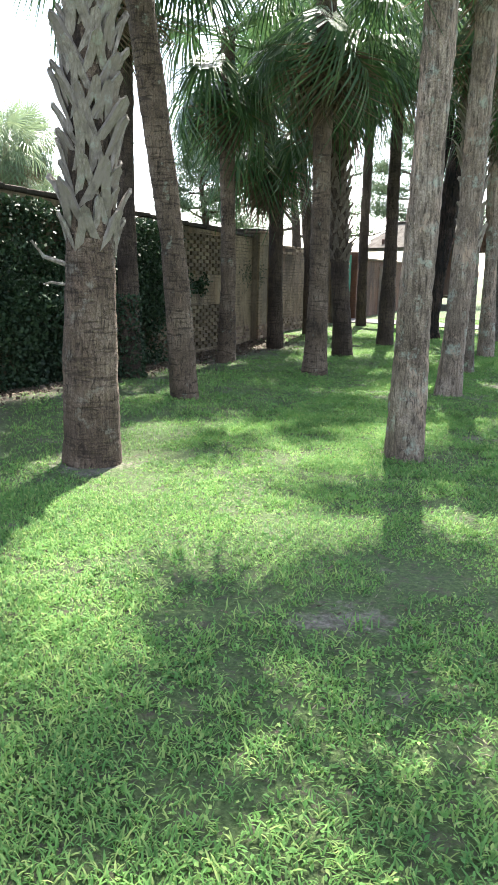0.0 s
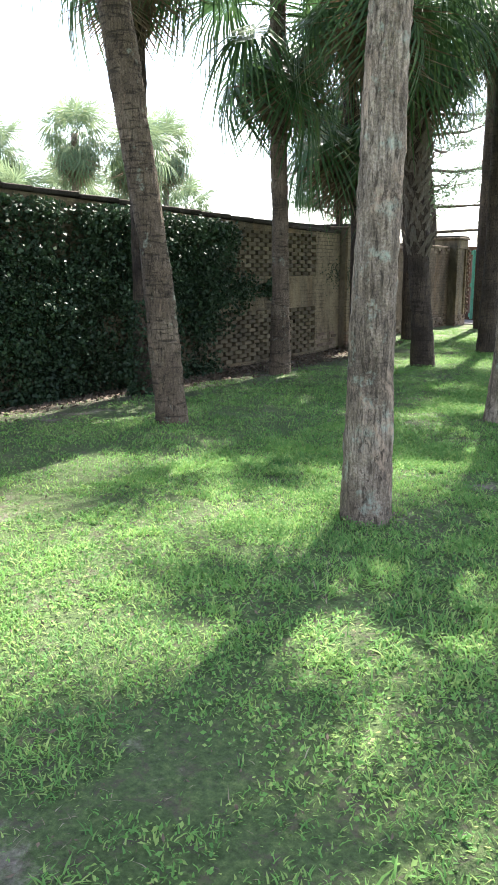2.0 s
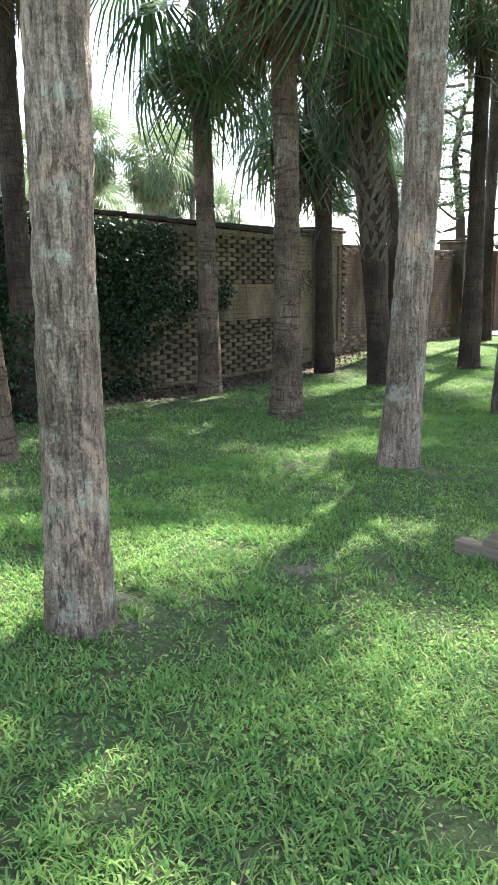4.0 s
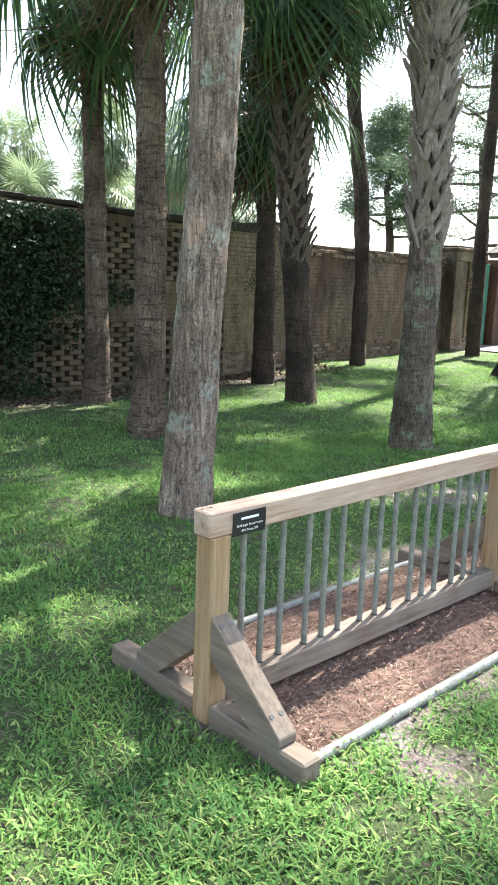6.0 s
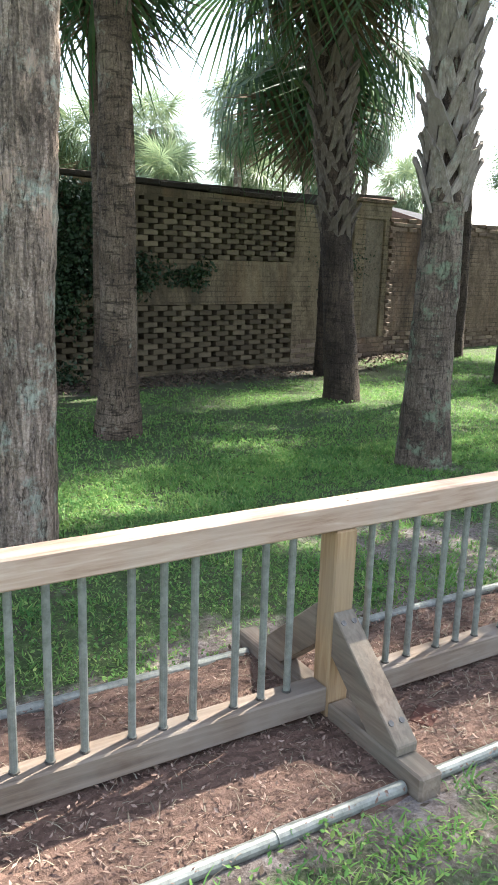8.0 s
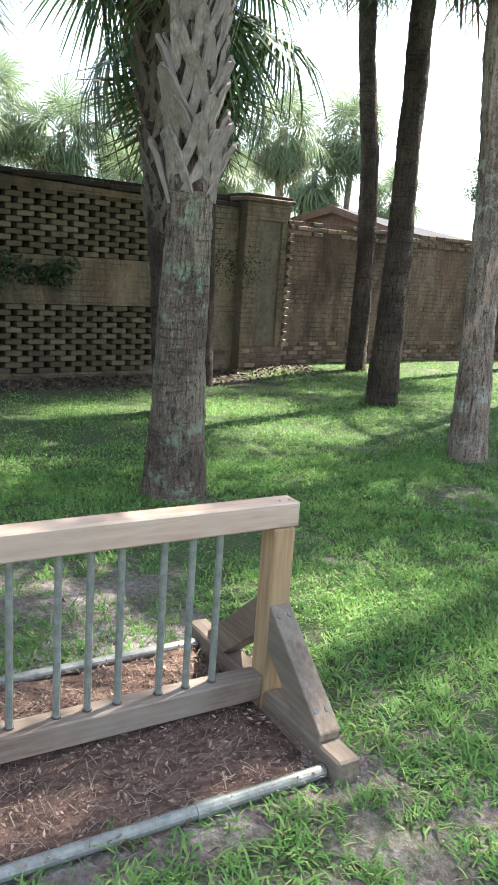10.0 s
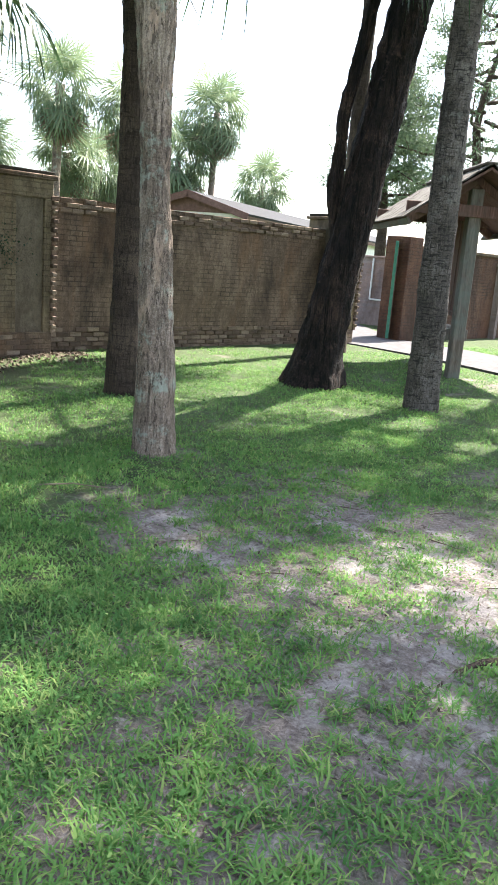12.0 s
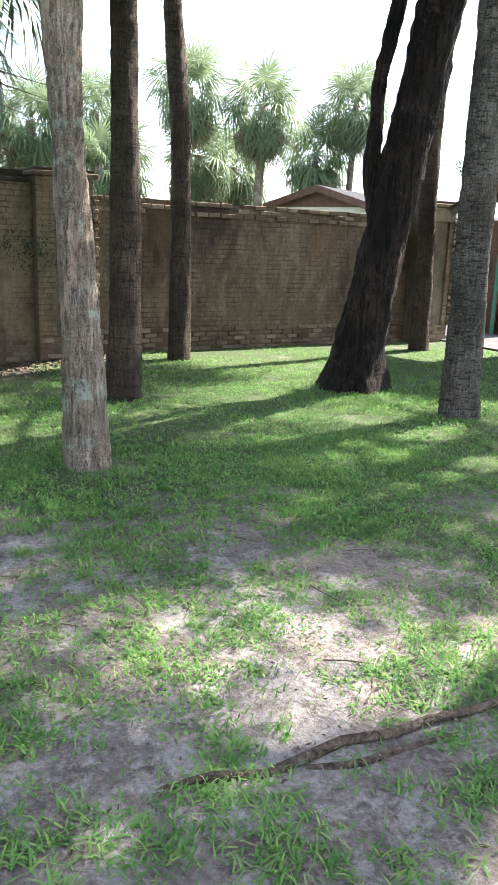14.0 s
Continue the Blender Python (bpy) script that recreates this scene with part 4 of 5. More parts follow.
# ---- palms beyond the wall ----
FAR = [(-34.3, 25.1, 7.4, 1.05, 18), (-33.1, 29.0, 8.6, 1.1, 14), (-31.7, 32.2, 8.1, 1.15, 30), (-41.5, 40.6, 7.4, 1.5, 10), (-40.0, 42.3, 10.2, 1.35, 14), (-47.2, 52.0, 7.2, 1.55, 4),
       (-34.9, 22.4, 6.8, 1.1, 20), (-35.6, 19.6, 8.0, 1.15, 16), (-33.5, 17.8, 7.1, 1.1, 12), (-35.0, 15.2, 7.8, 1.1, 14), (-36.5, 26.8, 5.6, 1.2, 6), (-36.5, 31.0, 6.2, 1.15, 8),
       (-39.0, 34.0, 6.0, 1.3, 10), (-31.5, 24.6, 4.9, 1.0, 4), (-37.0, 21.0, 5.2, 1.2, 6), (-33.0, 12.5, 7.0, 1.1, 10)]
for i, (x, y, z, s, dead) in enumerate(FAR):
    tree = thing("palm_tree", pose(x, y, 0), "sunlit cabbage palm with a round crown beyond the wall", "palm tree", "palms beyond the wall")
    lean = 0.25 * math.sin(i * 2.3)
    pts = [(0, 0, 0, 0.24), (lean * 0.5, 0, z * 0.5, 0.2), (lean, 0.1, z - 0.2, 0.2)]
    shared("trunk", trunk_mesh("trunk", pts, M["grey_bark"], 10, 0.25, seed=i), tree, Matrix())
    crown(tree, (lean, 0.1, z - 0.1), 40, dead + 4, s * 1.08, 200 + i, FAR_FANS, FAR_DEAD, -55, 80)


# ---- fast meshes made of many small pieces ----
def quick_mesh(name, verts, loops, counts, material):
    me = bpy.data.meshes.new(name)
    me.vertices.add(len(verts))
    me.vertices.foreach_set("co", np.asarray(verts, np.float32).ravel())
    me.loops.add(len(loops))
    me.loops.foreach_set("vertex_index", np.asarray(loops, np.int32))
    me.polygons.add(len(counts))
    me.polygons.foreach_set("loop_start", np.concatenate([[0], np.cumsum(counts)[:-1]]).astype(np.int32))
    me.materials.append(material)
    me.update(calc_edges=True)
    return me


def smooth_noise(x, y, scale, seed):
    """Value noise on arrays, 0 to 1."""
    x, y = x * scale + 100.3 + seed * 17.7, y * scale + 100.7 + seed * 9.1
    i, j = np.floor(x).astype(np.int64), np.floor(y).astype(np.int64)
    u, v = x - i, y - j
    u, v = u * u * (3 - 2 * u), v * v * (3 - 2 * v)

    def h(a, b):
        n = (a * 374761393 + b * 668265263 + seed * 1442695041) & 0xFFFFFFFF
        n = ((n ^ (n >> 13)) * 1274126177) & 0xFFFFFFFF
        return ((n ^ (n >> 16)) & 0xFFFF) / 65535.0

    return (h(i, j) * (1 - u) + h(i + 1, j) * u) * (1 - v) + (h(i, j + 1) * (1 - u) + h(i + 1, j + 1) * u) * v


def blades(name, x, y, z, length, width, lean, material, rng):
    """Curved grass blades, three faces each."""
    n = len(x)
    az = rng.uniform(0, 2 * np.pi, n)
    dx, dy = np.cos(az), np.sin(az)
    sx, sy = -dy, dx
    verts = np.zeros((n, 5, 3))
    for k, (f, w) in enumerate(((0.0, 1.0), (0.0, -1.0), (0.55, 0.85), (0.55, -0.85), (1.0, 0.0))):
        out = length * np.sin(lean) * f * (0.55 + 0.45 * f)
        up = length * np.cos(lean) * f * (1.15 - 0.45 * f)
        verts[:, k, 0] = x + dx * out + sx * width * w * 0.5
        verts[:, k, 1] = y + dy * out + sy * width * w * 0.5
        verts[:, k, 2] = z - 0.004 + up
    base = np.arange(n)[:, None] * 5
    loops = (base + np.array([0, 1, 3, 2, 2, 3, 4])[None]).ravel()
    counts = np.tile([4, 3], n)
    return new(name, quick_mesh(name, verts.reshape(-1, 3), loops, counts, material))


def heights(x, y):
    f = np.clip((-6.8 - x) / 1.6, 0, 1) * np.clip((18.5 - y) / 2.0, 0, 1)
    return -0.12 * f * f * (3 - 2 * f) + 0.004 + 0.06 * np.exp(-((x + 5.2) / 1.4) ** 2 - ((y - 8.0) / 1.6) ** 2) + 0.08 * np.exp(-((x + 2.6) / 0.9) ** 2 - ((y - 10.3) / 1.2) ** 2)


def wear_many(x, y):
    """wear_at() read off a coarse grid."""
    gx, gy = np.arange(-13, 6.01, 0.2), np.arange(-6, 32.01, 0.2)
    g = np.array([[wear_at(a, b) + 0.95 * dark_strip_at(a, b) for a in gx] for b in gy])
    i, j = np.clip(((x + 13) / 0.2).astype(int), 0, len(gx) - 1), np.clip(((y + 6) / 0.2).astype(int), 0, len(gy) - 1)
    return g[j, i]


def on_lawn(x, y):
    wall_x = -9.45 + (18.4 - y) * 0.11
    mulch = (np.abs(x + 0.64) < 0.47) & (np.abs(y - 10.9) < 2.05)
    walk_slab = (x > 1.13 - (y - 15.85) * 0.11) & (y > 14.2)
    drive = (y > 25.4 - np.clip(x + 8, 0, 9) * 0.2) & (y < 28.0 - np.clip(x + 8.5, 0, 9) * 0.2)
    return (x > wall_x) & ~mulch & ~walk_slab & ~drive


def make_grass():
    rng = np.random.default_rng(4)
    # near strip along the walk, then the rest of the lawn
    plans = (("lawn_near", 820000, (-4.2, 2.4), (1.0, 19.5), (0.022, 0.058), (0.0045, 0.0088), 0.0), ("lawn_far", 330000, (-9.6, 1.0), (3.0, 31.0), (0.035, 0.07), (0.006, 0.0105), 0.0))
    for name, n, xr, yr, lr, wr, _ in plans:
        x, y = rng.uniform(*xr, n), rng.uniform(*yr, n)
        t = y / 15.3
        ahead = np.clip(2.4 * t, 0, 2.4) - x
        w = wear_many(x, y)
        lush = 0.4 * smooth_noise(x, y, 1.3, 1) + 0.35 * smooth_noise(x, y, 4.5, 2) + 0.25 * smooth_noise(x, y, 14, 3)
        keep = (rng.uniform(0, 1, n) < np.clip((lush - 0.27 - 0.75 * w) * 3.2, 0.03, 1)) & on_lawn(x, y)
        if name == "lawn_near":
            keep &= (ahead > 0.5) & (x > -4.2 + 0.02 * y)
        else:
            keep &= x < -2.2
        x, y, lush = x[keep], y[keep], lush[keep]
        k = len(x)
        long = rng.uniform(*lr, k) * (0.65 + 0.75 * lush)
        ob = blades("lawn_grass", x, y, heights(x, y), long, rng.uniform(*wr, k), rng.uniform(0.35, 1.4, k), M["grass"], rng)
        tagged(ob, "short dense green lawn grass and clover-like weeds", "grass", kind="stuff")
    # small broad weed leaves
    n = 300000
    x, y = rng.uniform(-7.5, 2.2, n), rng.uniform(1.5, 22, n)
    lush = 0.5 * smooth_noise(x, y, 1.7, 7) + 0.5 * smooth_noise(x, y, 5.5, 8)
    ok = on_lawn(x, y) & (rng.uniform(0, 1, n) < np.clip((lush - 0.3 - 0.6 * wear_many(x, y)) * 3, 0, 1)) & (np.clip(2.4 * y / 15.3, 0, 2.4) - x > 0.5)
    x, y = x[ok], y[ok]
    ob = scatter_leaves("weed_leaves", x, y, heights(x, y) + rng.uniform(0.012, 0.04, len(x)), rng.uniform(0.007, 0.015, len(x)), M["grass"], rng, 0.6, 0.55)
    tagged(ob, "small broad-leaved weeds mixed into the lawn", "weeds", kind="stuff")
    # coarser tufts
    n = 2600
    cx, cy = rng.uniform(-3.5, 1.8, n), rng.uniform(2, 18.5, n)
    ok = on_lawn(cx, cy) & (smooth_noise(cx, cy, 0.9, 5) > 0.36)
    cx, cy = cx[ok], cy[ok]
    extra = [(-0.02, 9.7), (0.0, 9.9), (0.06, 10.3), (-0.05, 10.05), (0.05, 9.45), (0.0, 11.3), (-0.02, 12.85), (-0.05, 8.7), (0.1, 8.75), (-0.1, 11.0), (0.2, 16.5), (0.25, 16.35), (-0.5, 15.4), (-0.7, 15.2), (-0.3, 15.5), (0.5, 15.9), (-1.2, 15.6), (0.6, 16.3), (-0.9, 16.4)]
    cx, cy = np.concatenate([cx, [e[0] for e in extra]]), np.concatenate([cy, [e[1] for e in extra]])
    per = rng.integers(14, 34, len(cx))
    x = np.repeat(cx, per) + rng.normal(0, 0.035, per.sum())
    y = np.repeat(cy, per) + rng.normal(0, 0.035, per.sum())
    k = len(x)
    ob = blades("weed_tuft", x, y, heights(x, y), rng.uniform(0.04, 0.10, k), rng.uniform(0.005, 0.0105, k), rng.uniform(0.45, 1.45, k), M["grass"], rng)
    tagged(ob, "coarse tufts of crabgrass standing above the lawn", "grass", kind="stuff")
    # small sprigs scattered over the worn ground
    n = 9000
    cx, cy = rng.uniform(-3.8, 1.6, n), rng.uniform(8.0, 19.5, n)
    ok = on_lawn(cx, cy) & (wear_many(cx, cy) > 0.10) & (smooth_noise(cx, cy, 2.6, 9) > 0.33)
    cx, cy = cx[ok], cy[ok]
    per = rng.integers(10, 26, len(cx))
    x = np.repeat(cx, per) + rng.normal(0, 0.028, per.sum())
    y = np.repeat(cy, per) + rng.normal(0, 0.028, per.sum())
    k = len(x)
    ob = blades("grass_sprigs", x, y, heights(x, y), rng.uniform(0.025, 0.07, k), rng.uniform(0.0045, 0.009, k), rng.uniform(0.6, 1.5, k), M["grass"], rng)
    tagged(ob, "thin sprigs of grass on the bare sandy ground", "grass", kind="stuff")
    # dry stalks
    n = 70000
    x, y = rng.uniform(-4, 2.2, n), rng.uniform(2, 18.5, n)
    ok = (rng.uniform(0, 1, n) < 0.10 + 0.45 * wear_many(x, y) + 0.5 * (smooth_noise(x, y, 2.2, 6) - 0.55)) & on_lawn(x, y)
    mx, my = rng.uniform(-1.15, -0.13, 3200), rng.uniform(8.9, 12.9, 3200)
    x, y = np.concatenate([x[ok], mx]), np.concatenate([y[ok], my])
    z = heights(x, y) + np.where((np.abs(x + 0.64) < 0.5) & (np.abs(y - 10.9) < 2.1), 0.022, 0)
    k = len(x)
    ob = blades("dry_grass", x, y, z, rng.uniform(0.03, 0.09, k), rng.uniform(0.002, 0.005, k), rng.uniform(0.9, 1.5, k), M["dry_grass"], rng)
    tagged(ob, "dry straw and dead grass lying on the ground", "dry grass", kind="stuff")



def scatter_leaves(name, x, y, z, size, material, rng, flat=0.35, wide=0.6):
    """Small folded leaves or chips, two faces each."""
    n = len(x)
    a = rng.normal(0, 1, (n, 3)) * np.array([flat, flat, 1])
    up = a / np.linalg.norm(a, axis=1)[:, None]
    b = rng.normal(0, 1, (n, 3))
    u = np.cross(up, b)
    u /= np.linalg.norm(u, axis=1)[:, None]
    v = np.cross(up, u)
    c = np.stack([x, y, z], 1)
    s = size[:, None]
    verts = np.stack([c - u * s, c + v * s * wide + up * s * 0.2, c + u * s, c - v * s * wide + up * s * 0.2], 1)
    base = np.arange(n)[:, None] * 4
    loops = (base + np.array([0, 1, 2, 0, 2, 3])[None]).ravel()
    return new(name, quick_mesh(name, verts.reshape(-1, 3), loops, np.full(2 * n, 3), material))


make_grass()


def make_litter():
    rng = np.random.default_rng(8)
    n = 9000
    x, y = rng.uniform(-1.14, -0.14, n), rng.uniform(8.85, 12.95, n)
    ob = scatter_leaves("mulch_chips", x, y, np.full(n, 0.032) + rng.uniform(0, 0.012, n), rng.uniform(0.004, 0.013, n), M["chips"], rng, 0.4, 0.4)
    tagged(ob, "loose reddish-brown bark chips and splinters", "mulch", kind="stuff")
    n = 9000
    s = rng.uniform(-17, 0.5, n)
    off = np.abs(rng.normal(0, 0.55, n)) + 0.0
    x, y = -9.4 - 0.11 * s + off, 18.4 + s * 0.994
    ob = scatter_leaves("leaf_litter", x, y, heights(x, y) + 0.012, rng.uniform(0.015, 0.05, n), M["litter"], rng, 0.3, 0.45)
    tagged(ob, "brown fallen leaves along the foot of the wall", "leaf litter", kind="stuff")
    n = 20000
    x, y = rng.uniform(-5, 2, n), rng.uniform(2, 20, n)
    ok = on_lawn(x, y) & (rng.uniform(0, 1, n) < 0.15 + 1.6 * wear_many(x, y))
    x, y = x[ok], y[ok]
    ob = scatter_leaves("fallen_leaves", x, y, heights(x, y) + 0.015, rng.uniform(0.004, 0.018, len(x)), M["litter"], rng, 0.3, 0.4)
    tagged(ob, "scattered dead leaf scraps and twigs on the lawn", "leaf litter", kind="stuff")


make_litter()


def make_ivy():
    rng = np.random.default_rng(11)
    n = 170000
    y, z = rng.uniform(-17.5, -1.9, n), rng.uniform(-0.12, 2.85, n)
    blot = 0.5 * smooth_noise(y, z, 0.9, 3) + 0.5 * smooth_noise(y, z, 3.2, 4)
    reach = np.clip((-4.1 - y) / 2.0, 0, 1)
    band = np.exp(-((z - 1.28) / 0.22) ** 2) * np.clip((-2.6 - y) / 1.2, 0, 1)
    crest = np.exp(-((z - 2.38) / 0.12) ** 2) * np.clip((-3.2 - y) / 2, 0, 1)
    thin = np.exp(-((z - 0.3) / 0.45) ** 2) * np.clip((y + 9.5) / 2, 0, 1)
    cover = 1.5 * reach + 0.75 * band + 0.35 * crest - 0.6 * thin - 0.72 + (blot - 0.5) * 1.7
    # a few sprigs on the pier's flank
    keep = (rng.uniform(0, 1, n) < np.clip(cover, 0, 1)) & (z < 2.37 + 0.026 * np.clip(-1.9 - y, 0, 30) + 0.10 * (blot - 0.5))
    y, z, blot, reach = y[keep], z[keep], blot[keep], reach[keep]
    x = -0.18 + np.abs(rng.normal(0, 1, len(y))) * (0.05 + 0.16 * reach * blot) + 0.07 * reach * blot
    c, s = math.cos(radians(6.3)), math.sin(radians(6.3))
    wx, wy = -9.25 + c * x - s * y, 18.4 + s * x + c * y
    ob = scatter_leaves("ivy", wx, wy, z, rng.uniform(0.018, 0.04, len(y)), M["ivy"], rng, 1.0, 0.75)
    tagged(ob, "dense dark green ivy covering the old brick wall", "ivy", kind="stuff")
    n = 2600
    a, z = rng.uniform(0, 2 * np.pi, n), rng.uniform(0, 1.0, n) ** 1.6 * 1.3
    r = 0.17 + rng.uniform(0, 0.09, n) * (1.3 - z)
    ob = scatter_leaves("ivy", -7.22 + r * np.cos(a), 9.65 + r * np.sin(a), z - 0.05, rng.uniform(0.015, 0.035, n), M["ivy"], rng, 1.0, 0.75)
    tagged(ob, "ivy climbing the foot of a palm trunk", "ivy", kind="stuff")
    n = 420
    y, z = -1.0 + rng.normal(0, 0.28, n), 1.55 + rng.normal(0, 0.16, n)
    x = np.where(y > -0.85, 0.006, -0.19)
    wx, wy = -9.25 + c * x - s * y, 18.4 + s * x + c * y
    ob = scatter_leaves("ivy", wx, wy, z, rng.uniform(0.012, 0.024, n), M["ivy"], rng, 1.0, 0.75)
    tagged(ob, "thin ivy sprigs creeping over the brick pier", "ivy", kind="stuff")


make_ivy()


# ---- feathery trees in the distance ----
def limb(bm, pts, r0, r1, sides=7):
    rings = []
    for i, p in enumerate(pts):
        d = (Vector(pts[min(i + 1, len(pts) - 1)]) - Vector(pts[max(i - 1, 0)])).normalized()
        u = d.orthogonal().normalized()
        v = d.cross(u)
        r = r0 + (r1 - r0) * i / (len(pts) - 1)
        rings.append([bm.verts.new(Vector(p) + (u * math.cos(k * 2 * math.pi / sides) + v * math.sin(k * 2 * math.pi / sides)) * r) for k in range(sides)])
    for a, b in zip(rings, rings[1:]):
        for k in range(sides):
            bm.faces.new((a[k], a[(k + 1) % sides], b[(k + 1) % sides], b[k]))


def pine(x, y, tall, first, seed, label, dense=90, reach_out=5.0):
    rng = random.Random(seed)
    nrng = np.random.default_rng(seed)
    tree = thing("pine_tree", pose(x, y, 0), label, "pine tree")
    bm = bmesh.new()
    limb(bm, [(0.3 * math.sin(k), 0.2 * math.cos(k * 1.7), tall * k / 8) for k in range(9)], 0.34, 0.06, 10)
    part("trunk", bm, M["dark_bark"], tree)
    spots = []
    for i in range(24):
        z = first + (tall - first) * (i / 24) ** 0.9
        az = i * 137.5 + rng.uniform(-20, 20)
        out = reach_out * (1 - 0.75 * (i / 24)) * rng.uniform(0.7, 1.1)
        d = Vector((math.cos(radians(az)), math.sin(radians(az)), 0))
        side = Vector((-d.y, d.x, 0))
        pts = [Vector((0, 0, z)) + d * out * f + side * 0.35 * math.sin(f * 4 + i) * f + Vector((0, 0, 0.9 * f * f - 0.35 * f + 0.25 * math.sin(f * 6 + i * 2) * f)) for f in (0, 0.25, 0.5, 0.75, 1.0)]
        bm = bmesh.new()
        limb(bm, pts, 0.09, 0.02, 6)
        for f in (0.45, 0.65, 0.85):
            p = pts[0].lerp(pts[-1], f)
            p.z = pts[2].z if f < 0.6 else pts[3].z
            q = p + side * rng.choice((-1, 1)) * out * 0.3 + d * out * 0.15 + Vector((0, 0, rng.uniform(0.05, 0.5)))
            limb(bm, [p, p.lerp(q, 0.5) + Vector((0, 0, 0.08)), q], 0.03, 0.01, 5)
            spots += [q, p.lerp(q, 0.6)]
        part("limb", bm, M["dark_bark"], tree)
        spots += [pts[3], pts[4], pts[4] + Vector((0, 0, 0.2))]
    c = np.repeat(np.array([tuple(p) for p in spots]), dense, 0)
    c = c + nrng.normal(0, 1, c.shape) * np.array([0.42, 0.42, 0.22])
    ob = scatter_leaves("crown", c[:, 0], c[:, 1], c[:, 2], nrng.uniform(0.06, 0.15, len(c)), M["needles"], nrng, 1.0, 0.22)
    ob.parent = tree
    return tree


pine(-19.5, 41.5, 12.0, 3.6, 61, "spreading pine with bare crooked limbs and thin needle clumps", 80, 6.5)
pine(-26.5, 43.5, 10.5, 4.2, 62, "feathery pale green conifer against the bright sky", 150, 3.2)
pine(-13.5, 46.0, 10.0, 3.8, 63, "feathery pale green conifer beyond the kiosk", 120, 5.0)

# tall pines added out of view ahead of the walker, to dapple the lawn
pine(-1.5, 24.6, 13.5, 8.0, 64, "added unseen tall pine, its thin high crown shading the lawn", 58, 5.4)
pine(-0.4, 20.6, 12.5, 8.4, 65, "added unseen slender pine, its sparse high crown dappling the lawn", 24, 3.6)
pine(-3.4, 24.0, 24.0, 17.5, 66, "added unseen very tall pine, bare trunk and high shading crown", 24, 4.4)
pine(-5.2, 28.1, 14.5, 9.2, 67, "added unseen tall pine beside the drive, thin high shading crown", 30, 4.6)

# unseen crown added to the leaning cedar, high up, to shade the lawn
nrng = np.random.default_rng(71)
rng = random.Random(72)
spots = []
for i in range(12):
    a, z = i * 2.4, 7.0 + 0.28 * i
    p = Vector((0.68, 0.88, z - 0.6 if i < 3 else min(z, 7.4)))
    q = p + Vector((math.cos(a), math.sin(a), 0)) * rng.uniform(1.3, 2.4) + Vector((0, 0, rng.uniform(0.4, 2.4)))
    bm = bmesh.new()
    limb(bm, [p, p.lerp(q, 0.5) + Vector((0, 0, 0.15)), q], 0.07, 0.02, 6)
    part("limb", bm, M["charred_bark"], cedar_tree)
    spots += [q, p.lerp(q, 0.7)]
c = np.repeat(np.array([tuple(v) for v in spots]), 160, 0)
c = c + nrng.normal(0, 1, c.shape) * np.array([0.45, 0.45, 0.28])
ob = scatter_leaves("crown", c[:, 0], c[:, 1], c[:, 2], nrng.uniform(0.05, 0.12, len(c)), M["needles"], nrng, 1.0, 0.3)
ob.parent = cedar_tree

# ---- root and twigs on the bare patch ----
root = thing("tree_root", pose(0, 0, 0), "weathered grey surface root on the bare sandy ground", "root")
bm = bmesh.new()
limb(bm, [(0.30, 15.95, -0.03), (0.335, 16.19, 0.004), (0.385, 16.36, -0.004), (0.372, 16.51, 0.012), (0.345, 16.68, 0.016), (0.37, 16.86, 0.010), (0.36, 17.04, 0.016), (0.372, 17.2, 0.012), (0.36, 17.37, 0.014), (0.35, 18.2, -0.03)], 0.022, 0.016, 9)
for v in bm.verts:
    v.co += Vector((0.012, 0.012, 0.010)) * noise.noise(v.co * 14)
part("root_stem", bm, M["palm_bark"], root)
bm = bmesh.new()
limb(bm, [(0.40, 16.50, -0.01), (0.452, 16.62, 0.006), (0.465, 16.72, 0.010), (0.452, 16.86, 0.006), (0.458, 16.98, 0.008), (0.44, 17.22, -0.02)], 0.015, 0.009, 7)
for v in bm.verts:
    v.co += Vector((0.010, 0.010, 0.008)) * noise.noise(v.co * 17)
part("root_branch", bm, M["palm_bark"], root)
rng = random.Random(77)
for i in range(26):
    x, y, a, l = rng.uniform(-2.5, 1.0), rng.uniform(14.2, 17.8), rng.uniform(0, 6.28), rng.uniform(0.06, 0.22)
    bm = bmesh.new()
    limb(bm, [(-l / 2, 0, 0.006), (0, rng.uniform(-0.02, 0.02), 0.013), (l / 2, 0, 0.006)], 0.004, 0.0025, 5)
    tw = part("twig", bm, M["litter"], None)
    tw.matrix_basis = pose(x, y, ground_z(x, y), 0, 0, math.degrees(a))
    tagged(tw, "thin brown twig lying on the bare ground", "twig", "twigs on the bare patch")

bm = bmesh.new()
limb(bm, [(-0.14, -0.10, 1.62), (-0.30, -0.19, 1.68), (-0.36, -0.26, 1.80)], 0.024, 0.012, 6)
part("dead_stalk", bm, M["boot"], boot_palm, "broken grey leaf stalk")
bm = bmesh.new()
limb(bm, [(-0.15, -0.10, 1.46), (-0.26, -0.16, 1.48), (-0.31, -0.19, 1.46)], 0.014, 0.008, 6)
part("dead_stalk", bm, M["boot"], boot_palm, "broken grey leaf stalk")
bm = bmesh.new()
limb(bm, [(-0.22, -0.1, 0.01), (0, 0, 0.03), (0.24, 0.06, 0.02)], 0.008, 0.005, 6)
stalk = part("leaf_stalk", bm, M["dry_grass"], None)
stalk.matrix_basis = pose(-2.75, 15.7, 0, 0, 0, 35)
tagged(stalk, "pale dry palm leaf stalk lying on the grass", "leaf stalk")
bm = block(-0.045, 0.045, -0.06, 0.06, 0.0, 0.045, 0.006)
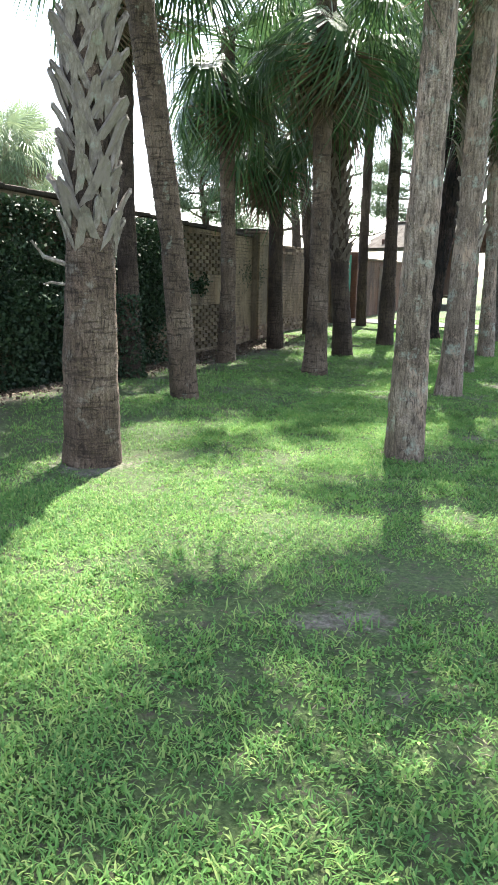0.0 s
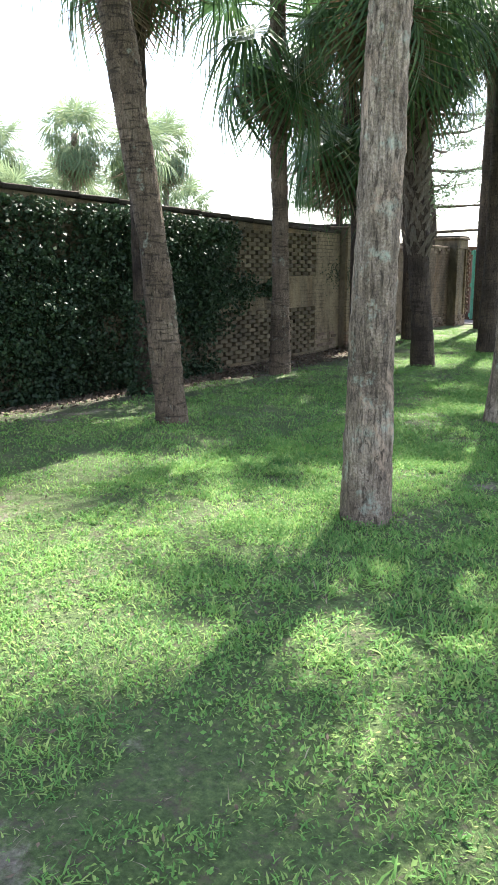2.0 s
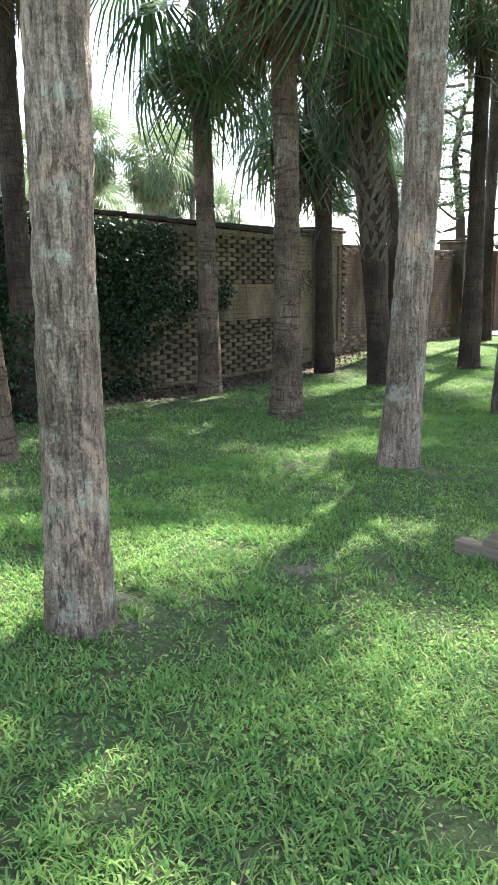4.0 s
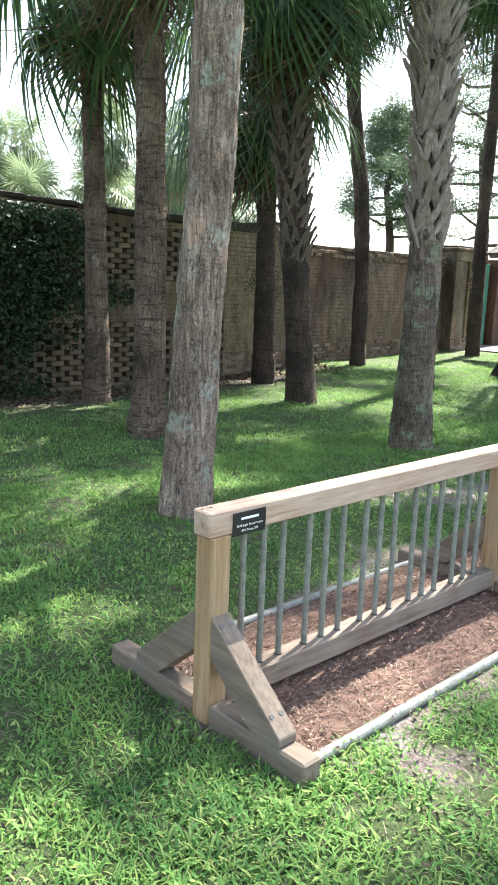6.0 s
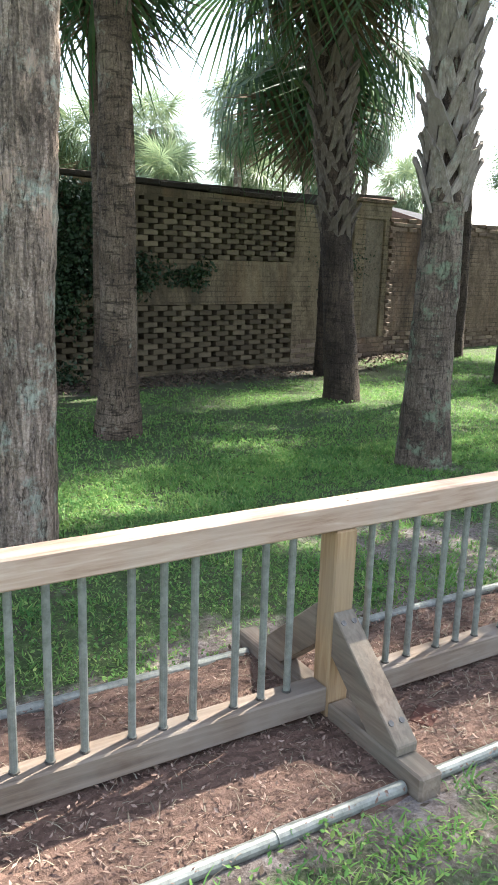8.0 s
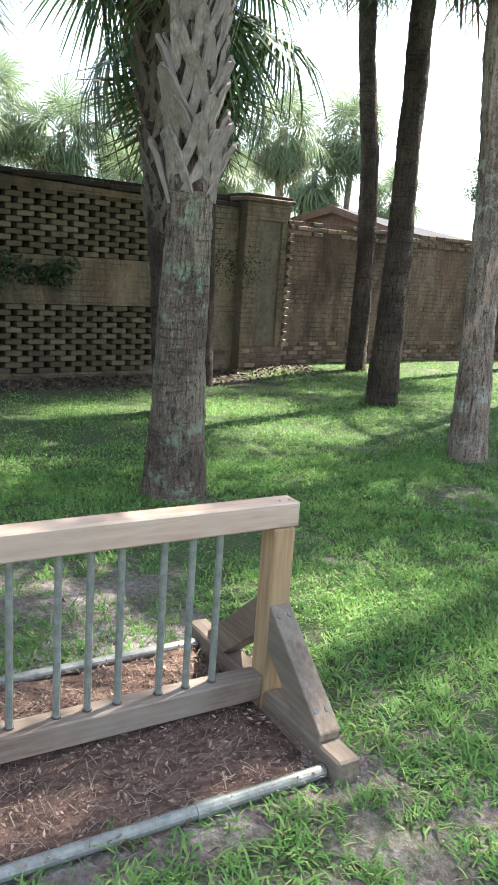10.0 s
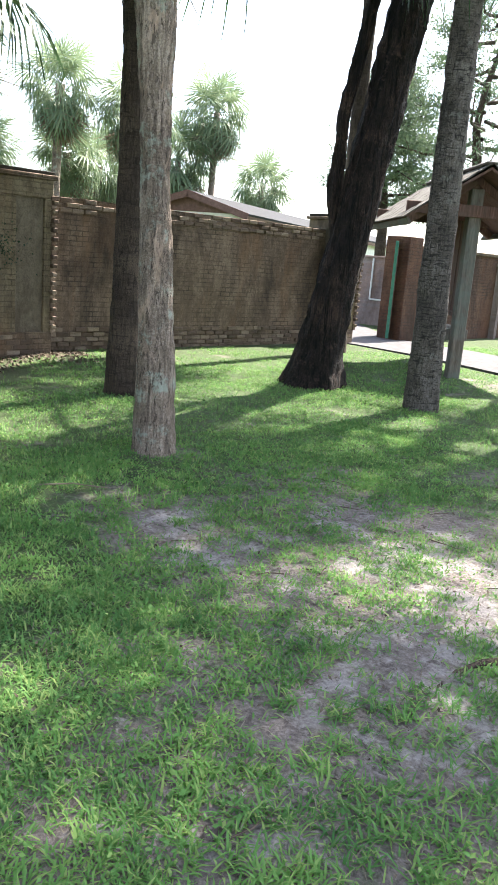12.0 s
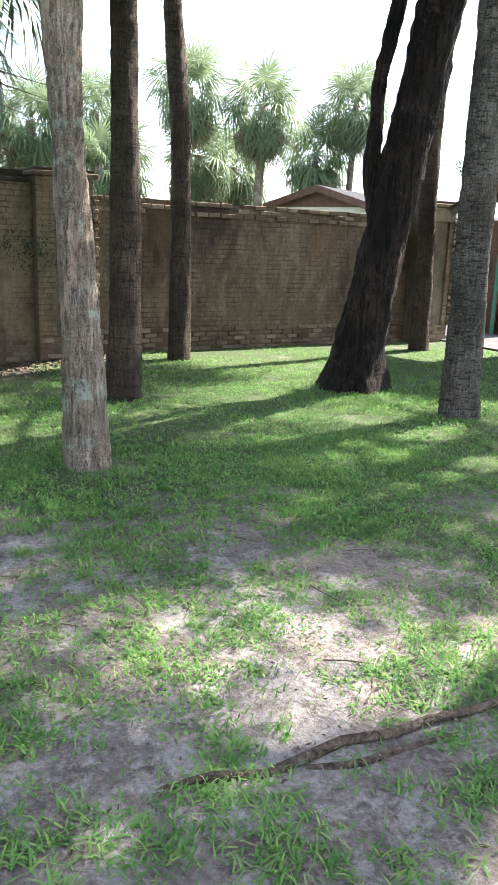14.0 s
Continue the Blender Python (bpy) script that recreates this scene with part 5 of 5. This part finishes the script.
paver = part("paving_brick", bm, M["red_brick"], None)
paver.matrix_basis = pose(-0.42, 11.13, -0.012, 4, 0, 28)
tagged(paver, "loose dark red brick half sunk in the mulch", "brick")

# ---- bricks ----
bm = block(-0.05, 0.0, -0.105, 0.105, -0.0335, 0.0335, 0.005)
LONG = bpy.data.meshes.new("brick")
bm.to_mesh(LONG)
bm.free()
LONG.materials.append(M["lattice_brick"])
bm = block(-0.07, 0.018, -0.103, 0.103, -0.032, 0.032, 0.007)
RAG = bpy.data.meshes.new("brick")
bm.to_mesh(RAG)
bm.free()
RAG.materials.append(M["brick"])


def lattice():
    rng = random.Random(9)
    rest = bmesh.new()
    near = 0
    for z0, courses in ((-0.04, 12), (1.54, 11)):
        for j in range(courses):
            z = z0 + j * 0.0775 + 0.03
            y = -2.06 - (0.155 if j % 2 else 0.0)
            while y > -14:
                m = Matrix.Translation((LAT_X + rng.uniform(-0.006, 0.004), y, z)) @ Matrix.Rotation(radians(rng.uniform(-1.5, 1.5)), 4, "X") @ Matrix.Diagonal((4.4, 1.08 + rng.uniform(-0.05, 0.05), 1.13, 1))
                if near < 300 and y > -6.2:
                    shared("brick", LONG, wall_a, m)
                    near += 1
                else:
                    box(rest, -0.05, 0, -0.105, 0.105, -0.0335, 0.0335, 0, m=m)
                y -= 0.31
    ob = part("openwork", rest, M["lattice_rest"], wall_a)
    ob["kind"] = "stuff"


lattice()


def courses(parent, x, y0, y1, zs, seed, gap=0.12):
    rng = random.Random(seed)
    for j, z in enumerate(zs):
        y = y0 + (0.11 if j % 2 else 0.0) + 0.105
        while y < y1 - 0.1:
            if rng.random() > gap:
                m = Matrix.Translation((x + rng.uniform(-0.02, 0.012), y + rng.uniform(-0.008, 0.008), z + rng.uniform(-0.004, 0.004))) @ Matrix.Rotation(radians(rng.uniform(-2, 2)), 4, "X")
                shared("brick", RAG, parent, m)
            y += 0.22


courses(wall_b, -0.24, 0.02, 6.38, [-0.06 + 0.0775 * k for k in range(6)], 1, 0.1)
courses(wall_b, -0.235, 0.02, 6.38, [2.14, 2.2175, 2.295], 2, 0.25)
courses(wall_a, LAT_X + 0.0, -1.95, -0.87, [-0.03 + 0.0775 * k for k in range(5)], 3, 0.15)
for p, y0, y1 in ((pier_a, -0.85, 0.0), (pier_b, 6.4, 7.3)):
    courses(p, 0.0, y0, y1, [-0.06 + 0.0775 * k for k in range(5)], 4, 0.08)
    rng = random.Random(6)
    for k in range(31):
        z = 0.34 + k * 0.0645
        shared("brick", RAG, p, Matrix.Translation((-0.055 + (0.03 if k % 2 else -0.025) + rng.uniform(-0.01, 0.01), y1 + 0.02 + rng.uniform(-0.006, 0.014), z)) @ Matrix.Rotation(radians(90), 4, "Z") @ Matrix.Diagonal((0.9, 1.0, 0.9, 1)))
